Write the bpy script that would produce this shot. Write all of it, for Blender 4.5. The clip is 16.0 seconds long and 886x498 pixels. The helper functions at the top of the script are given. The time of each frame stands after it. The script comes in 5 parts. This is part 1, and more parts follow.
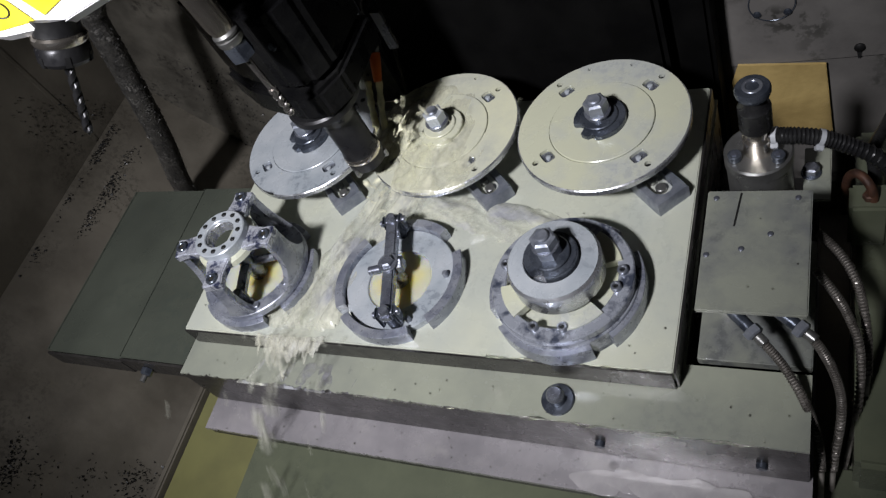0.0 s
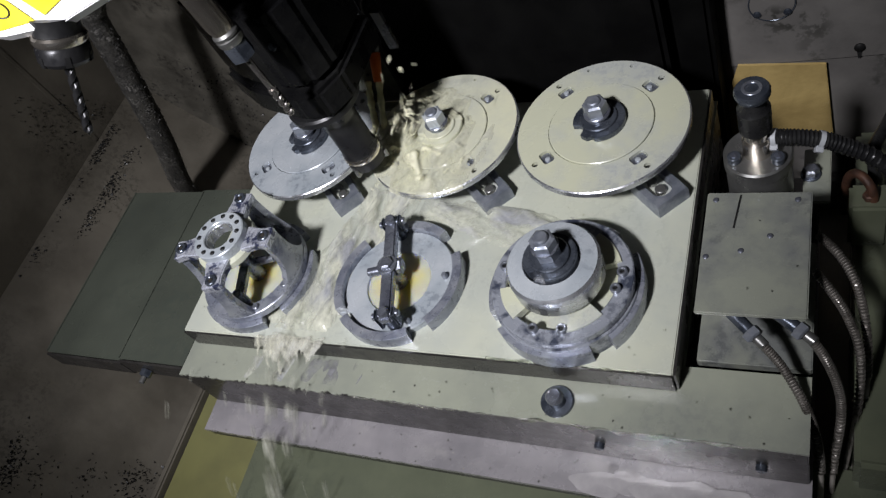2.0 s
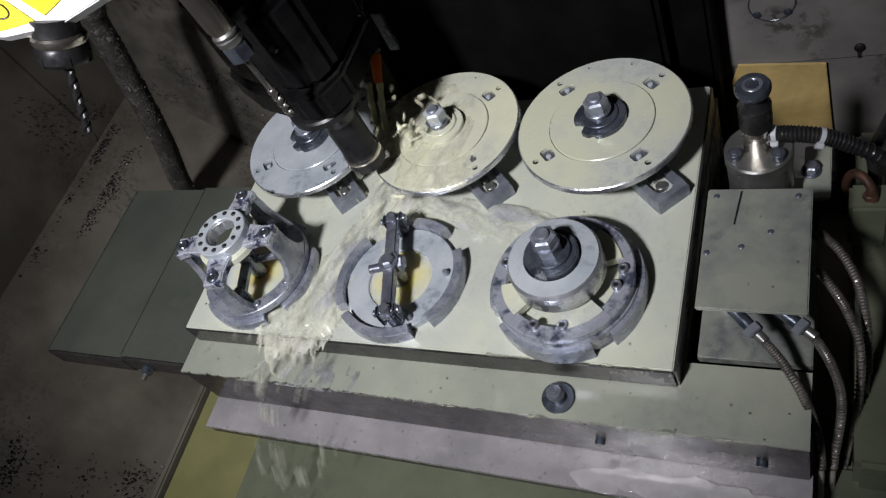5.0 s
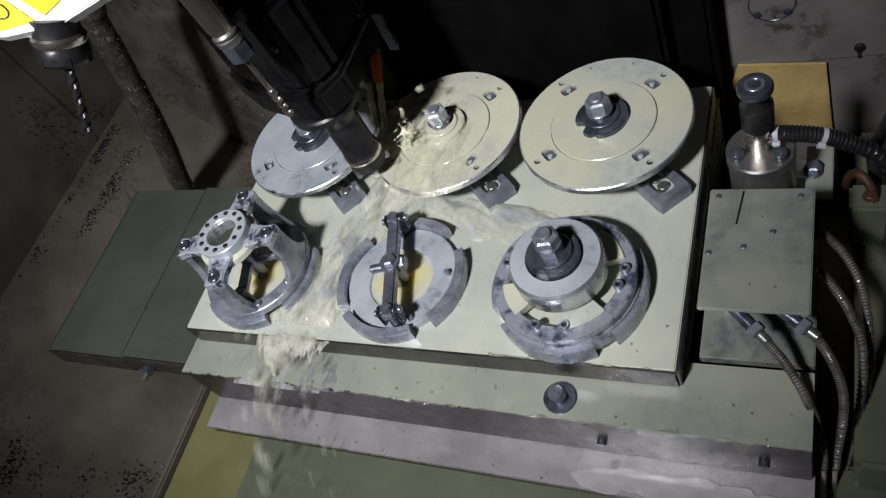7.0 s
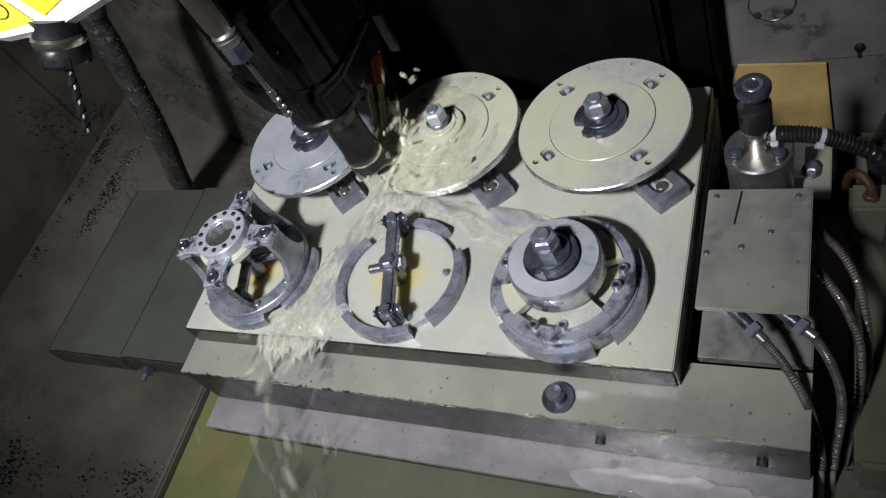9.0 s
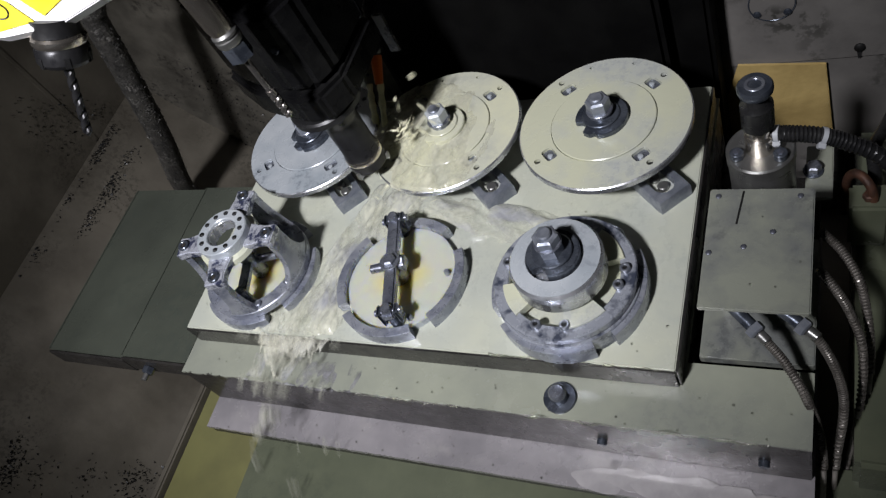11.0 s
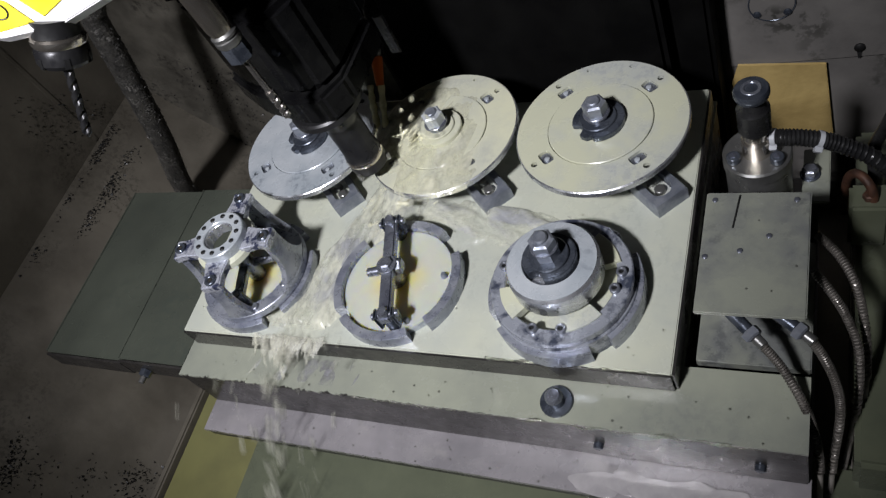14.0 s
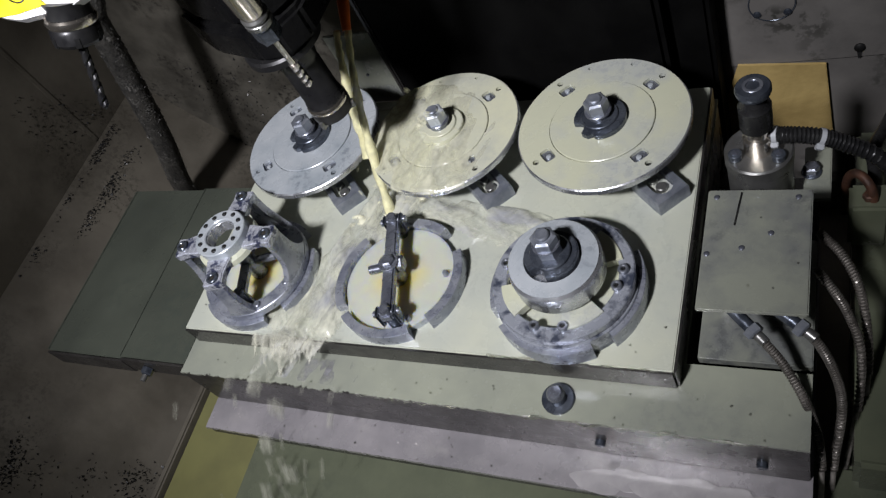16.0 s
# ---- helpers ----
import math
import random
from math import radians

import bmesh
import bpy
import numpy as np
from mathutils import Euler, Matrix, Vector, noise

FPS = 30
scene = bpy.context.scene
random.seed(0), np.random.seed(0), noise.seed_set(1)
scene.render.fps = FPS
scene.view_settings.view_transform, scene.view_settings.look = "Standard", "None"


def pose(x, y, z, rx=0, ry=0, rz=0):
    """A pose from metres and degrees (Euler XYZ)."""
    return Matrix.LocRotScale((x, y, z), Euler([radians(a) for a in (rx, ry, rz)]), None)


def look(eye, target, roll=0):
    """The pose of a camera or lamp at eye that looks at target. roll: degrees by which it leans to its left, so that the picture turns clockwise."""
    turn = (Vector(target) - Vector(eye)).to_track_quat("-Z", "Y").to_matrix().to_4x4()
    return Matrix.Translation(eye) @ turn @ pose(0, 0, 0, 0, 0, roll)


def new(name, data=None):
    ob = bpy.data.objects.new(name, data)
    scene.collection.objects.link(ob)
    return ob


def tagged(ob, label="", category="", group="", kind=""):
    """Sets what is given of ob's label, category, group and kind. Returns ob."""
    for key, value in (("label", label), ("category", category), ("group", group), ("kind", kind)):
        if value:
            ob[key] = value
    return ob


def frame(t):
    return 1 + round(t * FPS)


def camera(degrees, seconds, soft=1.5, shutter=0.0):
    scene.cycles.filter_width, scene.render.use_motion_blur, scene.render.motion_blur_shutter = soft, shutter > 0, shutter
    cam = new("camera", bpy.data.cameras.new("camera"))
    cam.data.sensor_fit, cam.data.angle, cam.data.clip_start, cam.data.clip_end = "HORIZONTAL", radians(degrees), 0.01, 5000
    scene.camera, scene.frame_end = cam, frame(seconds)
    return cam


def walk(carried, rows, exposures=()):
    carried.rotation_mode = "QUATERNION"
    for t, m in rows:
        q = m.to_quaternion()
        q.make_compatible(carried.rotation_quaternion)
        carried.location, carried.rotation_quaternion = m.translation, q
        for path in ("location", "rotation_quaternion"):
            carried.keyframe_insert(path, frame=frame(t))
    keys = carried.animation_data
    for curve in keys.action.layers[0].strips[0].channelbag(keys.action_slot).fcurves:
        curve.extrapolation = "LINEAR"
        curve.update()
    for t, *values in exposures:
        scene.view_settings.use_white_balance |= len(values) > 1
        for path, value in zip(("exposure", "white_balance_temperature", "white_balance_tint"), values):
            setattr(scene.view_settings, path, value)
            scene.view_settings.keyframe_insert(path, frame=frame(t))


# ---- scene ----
cam = camera(60.0, 16.0, soft=1.3, shutter=0.5)
CAM = pose(0.1088, -0.2546, 0.5745) @ Matrix.Rotation(0.7564, 4, 'Z') @ Matrix.Rotation(0.7195, 4, 'X') @ Matrix.Rotation(-0.5943, 4, 'Z')
walk(cam, [(0.0, CAM), (16.0, CAM)], exposures=[(0.0, 0.0), (16.0, 0.0)])

# ---------------------------------------------------------------- light
world = bpy.data.worlds.new("dim_machine_interior")
scene.world = world
world.use_nodes = True
world.node_tree.nodes["Background"].inputs[0].default_value = (0.75, 0.85, 1.0, 1)
world.node_tree.nodes["Background"].inputs[1].default_value = 0.05

lamp_data = bpy.data.lights.new("work_light", 'SPOT')
lamp_data.energy = 138
lamp_data.spot_size = radians(51)
lamp_data.spot_blend = 1.0
lamp_data.shadow_soft_size = 0.075
lamp_data.color = (0.945, 0.935, 1.0)
work_light = new("work_light", lamp_data)
work_light.matrix_world = look((-0.30, -0.80, 1.30), (-0.388, 0.176, 0.0))


# ---------------------------------------------------------------- materials
def mat(name, col, col2=None, rough=0.5, metal=0.0, scale=12.0, bump=0.0, bscale=60.0, speck=None, sscale=90.0,
        samount=0.6, coat=0.0, trans=0.0, rvar=0.15, sheen=(0.38, 0.62), thin=None,
        tscale=95.0, stretch=None, spec=0.5):
    """A surface with broad stains (col to col2), fine grain in gloss and relief, and dark specks."""
    m = bpy.data.materials.new(name)
    m.use_nodes = True
    nt = m.node_tree
    b = nt.nodes["Principled BSDF"]
    tc = nt.nodes.new("ShaderNodeTexCoord")
    coords = tc.outputs["Object"]
    if stretch:
        mp = nt.nodes.new("ShaderNodeMapping")
        mp.inputs["Scale"].default_value = stretch
        nt.links.new(coords, mp.inputs["Vector"])
        coords = mp.outputs["Vector"]
    b.inputs["Specular IOR Level"].default_value = spec

    def nz(s, detail=6.0, r=0.6):
        n = nt.nodes.new("ShaderNodeTexNoise")
        n.inputs["Scale"].default_value = s
        n.inputs["Detail"].default_value = detail
        n.inputs["Roughness"].default_value = r
        nt.links.new(coords, n.inputs["Vector"])
        return n.outputs["Fac"]

    def ramp(src, a, c):
        r = nt.nodes.new("ShaderNodeMapRange")
        r.inputs["From Min"].default_value, r.inputs["From Max"].default_value = a, c
        nt.links.new(src, r.inputs["Value"])
        return r.outputs["Result"]

    def mixc(f, a, c):
        x = nt.nodes.new("ShaderNodeMix")
        x.data_type = 'RGBA'
        nt.links.new(f, x.inputs[0])
        for sock, v in ((x.inputs[6], a), (x.inputs[7], c)):
            if isinstance(v, tuple):
                sock.default_value = (*v, 1)
            else:
                nt.links.new(v, sock)
        return x.outputs[2]

    col2 = col2 or tuple(v * 0.75 for v in col)
    out = mixc(ramp(nz(scale), *sheen), col, col2)
    if speck:
        big = ramp(nz(scale * 0.9, 3.0), 0.5, 0.6)
        fine = ramp(nz(sscale, 4.0, 0.7), 0.5, 0.58)
        mul = nt.nodes.new("ShaderNodeMath")
        mul.operation = 'MULTIPLY'
        nt.links.new(big, mul.inputs[0])
        nt.links.new(fine, mul.inputs[1])
        m2 = nt.nodes.new("ShaderNodeMath")
        m2.operation = 'MULTIPLY'
        m2.inputs[1].default_value = samount
        nt.links.new(mul.outputs[0], m2.inputs[0])
        out = mixc(m2.outputs[0], out, speck)
    nt.links.new(out, b.inputs["Base Color"])
    b.inputs["Metallic"].default_value = metal
    rr = nt.nodes.new("ShaderNodeMapRange")
    rr.inputs["From Min"].default_value, rr.inputs["From Max"].default_value = 0.3, 0.7
    rr.inputs["To Min"].default_value, rr.inputs["To Max"].default_value = max(0.03, rough - rvar), min(1, rough + rvar)
    nt.links.new(nz(scale * 2.3), rr.inputs["Value"])
    nt.links.new(rr.outputs["Result"], b.inputs["Roughness"])
    b.inputs["Coat Weight"].default_value = coat
    b.inputs["Coat Roughness"].default_value = 0.08
    b.inputs["Transmission Weight"].default_value = trans
    b.inputs["IOR"].default_value = 1.36 if trans else 1.45
    if thin:
        th = nt.nodes.new("ShaderNodeMapRange")
        th.inputs["From Min"].default_value, th.inputs["From Max"].default_value = 0.36, 0.64
        th.inputs["To Min"].default_value, th.inputs["To Max"].default_value = thin
        nt.links.new(nz(tscale, 4.0), th.inputs["Value"])
        nt.links.new(th.outputs["Result"], b.inputs["Alpha"])
    if bump:
        bp = nt.nodes.new("ShaderNodeBump")
        bp.inputs["Strength"].default_value = bump
        bp.inputs["Distance"].default_value = 0.002
        nt.links.new(nz(bscale, 5.0), bp.inputs["Height"])
        nt.links.new(bp.outputs["Normal"], b.inputs["Normal"])
    return m


M_FILM = mat("coolant_wetted_plate", (0.515, 0.53, 0.425), (0.44, 0.462, 0.40), 0.27, 0.0, 9, 0.14, 45, (0.26, 0.27, 0.25), 140, 0.2, coat=0.35)
M_PALLET = mat("coolant_wetted_table", (0.305, 0.32, 0.252), (0.225, 0.238, 0.20), 0.24, 0.0, 7, 0.14, 40, (0.15, 0.155, 0.15), 120, 0.25, coat=0.3)
M_DISC = mat("milky_film_on_aluminium", (0.57, 0.58, 0.43), (0.48, 0.50, 0.45), 0.24, 0.08, 11, 0.14, 60, (0.27, 0.29, 0.33), 120, 0.3, coat=0.3, sheen=(0.44, 0.62))
M_DISCGREY = mat("damp_grey_aluminium", (0.47, 0.50, 0.52), (0.35, 0.39, 0.42), 0.3, 0.15, 18, 0.15, 80, (0.13, 0.15, 0.18), 110, 0.5, coat=0.25)
M_ALU = mat("bare_turned_aluminium", (0.64, 0.65, 0.67), (0.46, 0.48, 0.51), 0.28, 0.8, 30, 0.12, 300)
M_CAST = mat("machined_casting", (0.44, 0.46, 0.50), (0.26, 0.28, 0.34), 0.32, 0.55, 40, 0.2, 220, (0.09, 0.10, 0.14), 160, 0.35)
M_STEEL = mat("ground_steel", (0.32, 0.32, 0.31), (0.20, 0.20, 0.19), 0.36, 0.8, 25, 0.1, 250)
M_CHROME = mat("polished_steel", (0.78, 0.72, 0.63), (0.6, 0.55, 0.48), 0.19, 0.95, 20, 0.0, rvar=0.05)
M_GALV = mat("wet_hardened_clamp_steel", (0.30, 0.32, 0.36), (0.16, 0.17, 0.21), 0.3, 0.7, 45, 0.15, 200)
M_BLUED = mat("black_oxide_steel", (0.055, 0.065, 0.085), (0.12, 0.135, 0.16), 0.3, 0.6, 50, 0.15, 180)
M_BLACK = mat("black_holder_steel", (0.022, 0.022, 0.024), (0.04, 0.04, 0.04), 0.35, 0.5, 30, 0.05, 150)
M_BODY = mat("black_painted_casting", (0.0045, 0.0045, 0.005), (0.009, 0.009, 0.009), 0.30, 0.0, 20, 0.25, 90, (0.04, 0.04, 0.037), 150, 0.12, spec=0.2)
# front and side faces are coloured much darker than the milky tops
M_SIDE = mat("dark_edge_steel", (0.052, 0.049, 0.045), (0.027, 0.025, 0.024), 0.3, 0.3, 14, 0.2, 120, (0.02, 0.02, 0.02), 70, 0.8, coat=0.2)
M_LEDGE = mat("wet_scraped_way_steel", (0.38, 0.36, 0.37), (0.25, 0.24, 0.25), 0.25, 0.3, 9, 0.1, 90, (0.52, 0.50, 0.47), 30, 0.25, coat=0.5)
M_PAINT = mat("stained_beige_enclosure_paint", (0.172, 0.156, 0.124), (0.094, 0.084, 0.066), 0.5, 0.0, 6, 0.2, 60, (0.045, 0.04, 0.03), 160, 0.55)
M_REAR = mat("dirty_brown_rear_paint", (0.115, 0.107, 0.088), (0.053, 0.049, 0.040), 0.5, 0.0, 14, 0.25, 60, (0.02, 0.018, 0.015), 110, 0.8)
M_PAINTR = mat("grey_enclosure_paint", (0.185, 0.176, 0.163), (0.105, 0.10, 0.094), 0.5, 0.0, 7, 0.15, 60, (0.03, 0.03, 0.025), 55, 0.85)
M_GREEN = mat("green_way_cover_paint", (0.07, 0.078, 0.061), (0.050, 0.056, 0.045), 0.3, 0.0, 5, 0.08, 40, (0.05, 0.06, 0.05), 80, 0.5, coat=0.2)
M_POOL = mat("yellow_coolant_pool", (0.27, 0.265, 0.11), (0.2, 0.195, 0.09), 0.12, 0.0, 6, 0.1, 30, coat=0.6)
M_GOLD = mat("yellow_sheet_wet", (0.54, 0.40, 0.16), (0.36, 0.26, 0.10), 0.14, 0.0, 12, 0.9, 28, coat=0.8)
M_RUBBER = mat("black_rubber", (0.012, 0.012, 0.013), (0.022, 0.022, 0.022), 0.3, 0.0, 40, 0.2, 150)
M_CHIPS = mat("chip_crusted_hose", (0.028, 0.027, 0.025), (0.06, 0.057, 0.05), 0.6, 0.1, 60, 1.0, 260, (0.26, 0.25, 0.23), 330, 0.7)
M_HOSE = mat("stainless_braid", (0.36, 0.335, 0.30), (0.18, 0.165, 0.145), 0.45, 0.2, 70, 0.5, 500, (0.05, 0.045, 0.04), 200, 0.7)
M_WHITE = mat("white_enamel", (0.86, 0.86, 0.86), (0.8, 0.8, 0.8), 0.4, 0.0, 10, 0.0)
M_YELLOW = mat("yellow_enamel", (0.85, 0.72, 0.01), (0.8, 0.67, 0.01), 0.4, 0.0, 10, 0.0)
# black for print, also put into sockets, bores and notches as their shade
M_INK_HOLE = mat("black_print_and_holes", (0.01, 0.01, 0.01), None, 0.5)
M_ORANGE = mat("orange_plastic", (0.62, 0.13, 0.02), (0.5, 0.1, 0.02), 0.4, 0.0, 30, 0.05)
M_COOL = mat("milky_yellow_coolant", (0.82, 0.80, 0.57), (0.72, 0.71, 0.54), 0.16, 0.0, 30, 0.2, 90, coat=0.4)
M_SHEET = mat("thin_milky_coolant", (0.68, 0.685, 0.56), (0.38, 0.39, 0.41), 0.14, 0.0, 22, 0.3, 60, coat=0.4, thin=(0.0, 0.85), tscale=38, stretch=(1.4, 0.75, 1.0), sheen=(0.46, 0.62))
M_WET = mat("clear_coolant_film", (0.9, 0.9, 0.82), (0.86, 0.87, 0.8), 0.05, 0.0, 30, 0.1, 90, trans=0.95, rvar=0.02)
M_SPRAY = mat("milky_coolant_spray", (0.76, 0.755, 0.62), (0.66, 0.67, 0.58), 0.14, 0.0, 60, 0.2, 140, thin=(0.15, 0.68), tscale=120)
M_JET = mat("clear_yellow_coolant", (0.84, 0.81, 0.50), (0.78, 0.74, 0.42), 0.1, 0.0, 40, 0.25, 90, coat=0.5, thin=(0.6, 1.0), tscale=60)
M_RUST = mat("rusty_copper_pipe", (0.12, 0.055, 0.032), (0.05, 0.026, 0.018), 0.55, 0.3, 60, 0.4, 200)
# blotches are coolant stain; the base is also darkened for the cup's shadow
M_BLOT = mat("milky_film_with_dark_blotches", (0.33, 0.35, 0.39), (0.06, 0.07, 0.10), 0.24, 0.3, 55, 0.15, 120, coat=0.3, sheen=(0.48, 0.60))
M_ARM = mat("blue_black_blotched_casting", (0.58, 0.60, 0.66), (0.07, 0.08, 0.14), 0.26, 0.5, 85, 0.3, 160, coat=0.3, sheen=(0.50, 0.58))
M_NUT = mat("wet_zinc_plated_steel", (0.34, 0.36, 0.40), (0.20, 0.22, 0.26), 0.46, 0.6, 60, 0.12, 200)
M_COVER = mat("film_on_cover_plate", (0.25, 0.262, 0.213), (0.163, 0.171, 0.163), 0.25, 0.05, 12, 0.15, 50, (0.08, 0.085, 0.085), 100, 0.5, coat=0.3, sheen=(0.44, 0.60))
M_PUD = mat("puddle_on_steel", (0.47, 0.45, 0.45), (0.37, 0.355, 0.36), 0.08, 0.15, 40, 0.05, 60, coat=0.9, rvar=0.03)
M_TOOL = mat("bright_tool_steel", (0.80, 0.76, 0.72), (0.6, 0.56, 0.53), 0.22, 0.95, 40, 0.1, 200, rvar=0.06)
M_VEIL = mat("streaky_coolant_veil", (0.76, 0.75, 0.60), (0.62, 0.62, 0.55), 0.14, 0.0, 40, 0.25, 90, thin=(0.0, 0.5), tscale=90, stretch=(1.3, 0.7, 0.5))
M_FOAM = mat("foaming_coolant_film", (0.78, 0.77, 0.57), (0.60, 0.60, 0.49), 0.16, 0.0, 26, 0.25, 50, coat=0.4, thin=(0.0, 0.9), tscale=34, stretch=(1.0, 0.8, 1.0))
M_CREAM = mat("flooded_cream_aluminium", (0.62, 0.62, 0.45), (0.52, 0.53, 0.43), 0.2, 0.0, 16, 0.2, 60, (0.36, 0.37, 0.34), 90, 0.25, coat=0.4)
M_SPRING = mat("wet_brown_spring_wire", (0.20, 0.185, 0.165), (0.09, 0.082, 0.072), 0.32, 0.5, 60, 0.1, 200)
M_CRUST = mat("dull_metal_chips", (0.10, 0.097, 0.09), (0.025, 0.025, 0.024), 0.5, 0.4, 90, 0.0)
M_GREENWET = mat("wet_green_way_cover", (0.128, 0.140, 0.092), (0.082, 0.092, 0.064), 0.22, 0.0, 5, 0.1, 40, (0.07, 0.08, 0.06), 80, 0.4, coat=0.35)
# colour and gloss near zero: the deep shade on the column is included
M_COLUMN = mat("column_black_with_shade", (0.0028, 0.0028, 0.0028), (0.005, 0.005, 0.0048), 0.7, 0.0, 14, 0.2, 60, spec=0.05)
M_THIN = mat("thin_grey_coolant", (0.32, 0.32, 0.34), (0.17, 0.17, 0.18), 0.12, 0.0, 40, 0.4, 70, coat=0.5, thin=(0.0, 0.7), tscale=70, sheen=(0.42, 0.6))
M_TIE = mat("grey_nylon", (0.5, 0.52, 0.54), (0.4, 0.42, 0.44), 0.45, 0.0, 40)


def pool_mat(name, deep, pale, r0, r1):
    """Coolant that is deep yellow where it stands deep, and pale towards the shallow rim."""
    m = mat(name, pale, None, 0.14, 0.0, 20, 0.15, 50, coat=0.5)
    nt = m.node_tree
    tc = nt.nodes.new("ShaderNodeTexCoord")
    ln = nt.nodes.new("ShaderNodeVectorMath")
    ln.operation = 'LENGTH'
    nt.links.new(tc.outputs["Object"], ln.inputs[0])
    nz = nt.nodes.new("ShaderNodeTexNoise")
    nz.inputs["Scale"].default_value = 35
    nt.links.new(tc.outputs["Object"], nz.inputs["Vector"])
    ad = nt.nodes.new("ShaderNodeMath")
    ad.operation = 'MULTIPLY_ADD'
    ad.inputs[1].default_value = 0.03
    nt.links.new(nz.outputs["Fac"], ad.inputs[0])
    nt.links.new(ln.outputs["Value"], ad.inputs[2])
    mr = nt.nodes.new("ShaderNodeMapRange")
    mr.interpolation_type = 'SMOOTHSTEP'
    mr.inputs["From Min"].default_value, mr.inputs["From Max"].default_value = r0 + 0.015, r1 + 0.015
    nt.links.new(ad.outputs[0], mr.inputs["Value"])
    mx = nt.nodes.new("ShaderNodeMix")
    mx.data_type = 'RGBA'
    mx.inputs[6].default_value, mx.inputs[7].default_value = (*deep, 1), (*pale, 1)
    nt.links.new(mr.outputs["Result"], mx.inputs[0])
    b = nt.nodes["Principled BSDF"]
    nt.links.new(mx.outputs[2], b.inputs["Base Color"])
    b.inputs["Subsurface Weight"].default_value = 0.8
    b.inputs["Subsurface Radius"].default_value = (1.0, 0.8, 0.25)
    b.inputs["Subsurface Scale"].default_value = 0.018
    return m


M_WELL = pool_mat("standing_yellow_coolant", (0.66, 0.57, 0.18), (0.54, 0.555, 0.47), 0.0, 0.040)


# ---------------------------------------------------------------- mesh helpers
def mesh_of(name, bm, material, smooth=35):
    me = bpy.data.meshes.new(name)
    bmesh.ops.recalc_face_normals(bm, faces=bm.faces)
    bm.to_mesh(me)
    bm.free()
    me.materials.append(material)
    if smooth:
        me.shade_smooth()
        me.set_sharp_from_angle(angle=radians(smooth))
    return me


def part(name, bm, material, parent=None, label="", m=None, smooth=35):
    ob = new(name, mesh_of(name, bm, material, smooth))
    if parent is not None:
        ob.parent = parent
    if m is not None:
        ob.matrix_basis = m
    if label:
        ob["label"] = label
    return ob


def twin(ob, m, parent=None):
    """Another object on the same mesh."""
    o = new(ob.name.split(".")[0], ob.data)
    o.parent = parent if parent is not None else ob.parent
    o.matrix_basis = m
    if "label" in ob:
        o["label"] = ob["label"]
    return o


def thing(name, m, label, category, group="", kind=""):
    e = new(name)
    e.empty_display_size = 0.02
    e.matrix_basis = m
    return tagged(e, label, category, group, kind)


def box(x0, x1, y0, y1, z0, z1, bev=0.0, seg=2, bm=None):
    bm = bm or bmesh.new()
    r = bmesh.ops.create_cube(bm, size=1)
    bmesh.ops.transform(bm, verts=r["verts"], matrix=Matrix.Translation(((x0 + x1) / 2, (y0 + y1) / 2, (z0 + z1) / 2))
                        @ Matrix.Diagonal((x1 - x0, y1 - y0, z1 - z0, 1)))
    if bev:
        es = list({e for v in r["verts"] for e in v.link_edges})
        bmesh.ops.bevel(bm, geom=es, offset=bev, segments=seg, affect='EDGES')
    return bm


def lathe(profile, seg=48, bm=None, m=None, a0=0.0, a1=360.0, closed=False):
    """Turn a profile of (radius, height) round z; part of a turn gets end faces when the profile is closed."""
    bm = bm or bmesh.new()
    full = abs(a1 - a0 - 360) < 1e-6
    n = seg if full else seg + 1
    rings = []
    for i in range(n):
        a = radians(a0 + (a1 - a0) * i / seg)
        rings.append([bm.verts.new((r * math.cos(a), r * math.sin(a), z)) for r, z in profile])
    k = len(profile)
    for i in range(seg):
        A, B = rings[i], rings[(i + 1) % n]
        for j in range(k if closed else k - 1):
            f = [A[j], B[j], B[(j + 1) % k], A[(j + 1) % k]]
            bm.faces.new(f)
    if not full and closed:
        bm.faces.new(rings[0])
        bm.faces.new(list(reversed(rings[-1])))
    if not closed and full:
        for j in (0, k - 1):
            if profile[j][0] > 1e-5:
                bm.faces.new([r[j] for r in rings])
    bmesh.ops.remove_doubles(bm, verts=[v for r in rings for v in r], dist=1e-6)
    if m is not None:
        bmesh.ops.transform(bm, verts=[v for r in rings for v in r if v.is_valid], matrix=m)
    return bm


def cyl(r, z0, z1, seg=32, ch=0.0, bm=None, m=None):
    ch = min(ch, (z1 - z0) / 2.2, r / 2)
    prof = [(r, z0), (r, z1)] if not ch else [(r - ch, z0), (r, z0 + ch), (r, z1 - ch), (r - ch, z1)]
    return lathe(prof, seg, bm, m)


def ring(r0, r1, z0, z1, ch=0.0006, seg=56, a0=0.0, a1=360.0, bm=None):
    prof = [(r0, z0), (r1, z0), (r1, z1 - ch), (r1 - ch, z1), (r0 + ch, z1), (r0, z1 - ch)]
    return lathe(prof, seg, bm, None, a0, a1, closed=True)


def hexagon(af, z0, z1, ch=0.0012):
    """A hexagon head of width af across its flats, its top chamfered."""
    bm = bmesh.new()
    R = af / math.sqrt(3)
    rows = [[bm.verts.new((r * math.cos(radians(60 * i)), r * math.sin(radians(60 * i)), z)) for i in range(6)]
            for r, z in ((R, z0), (R, z1 - ch), (R - 1.4 * ch, z1))]
    for a, b in ((0, 1), (1, 2)):
        for i in range(6):
            bm.faces.new((rows[a][i], rows[a][(i + 1) % 6], rows[b][(i + 1) % 6], rows[b][i]))
    bm.faces.new(rows[2])
    bm.faces.new(list(reversed(rows[0])))
    return bm


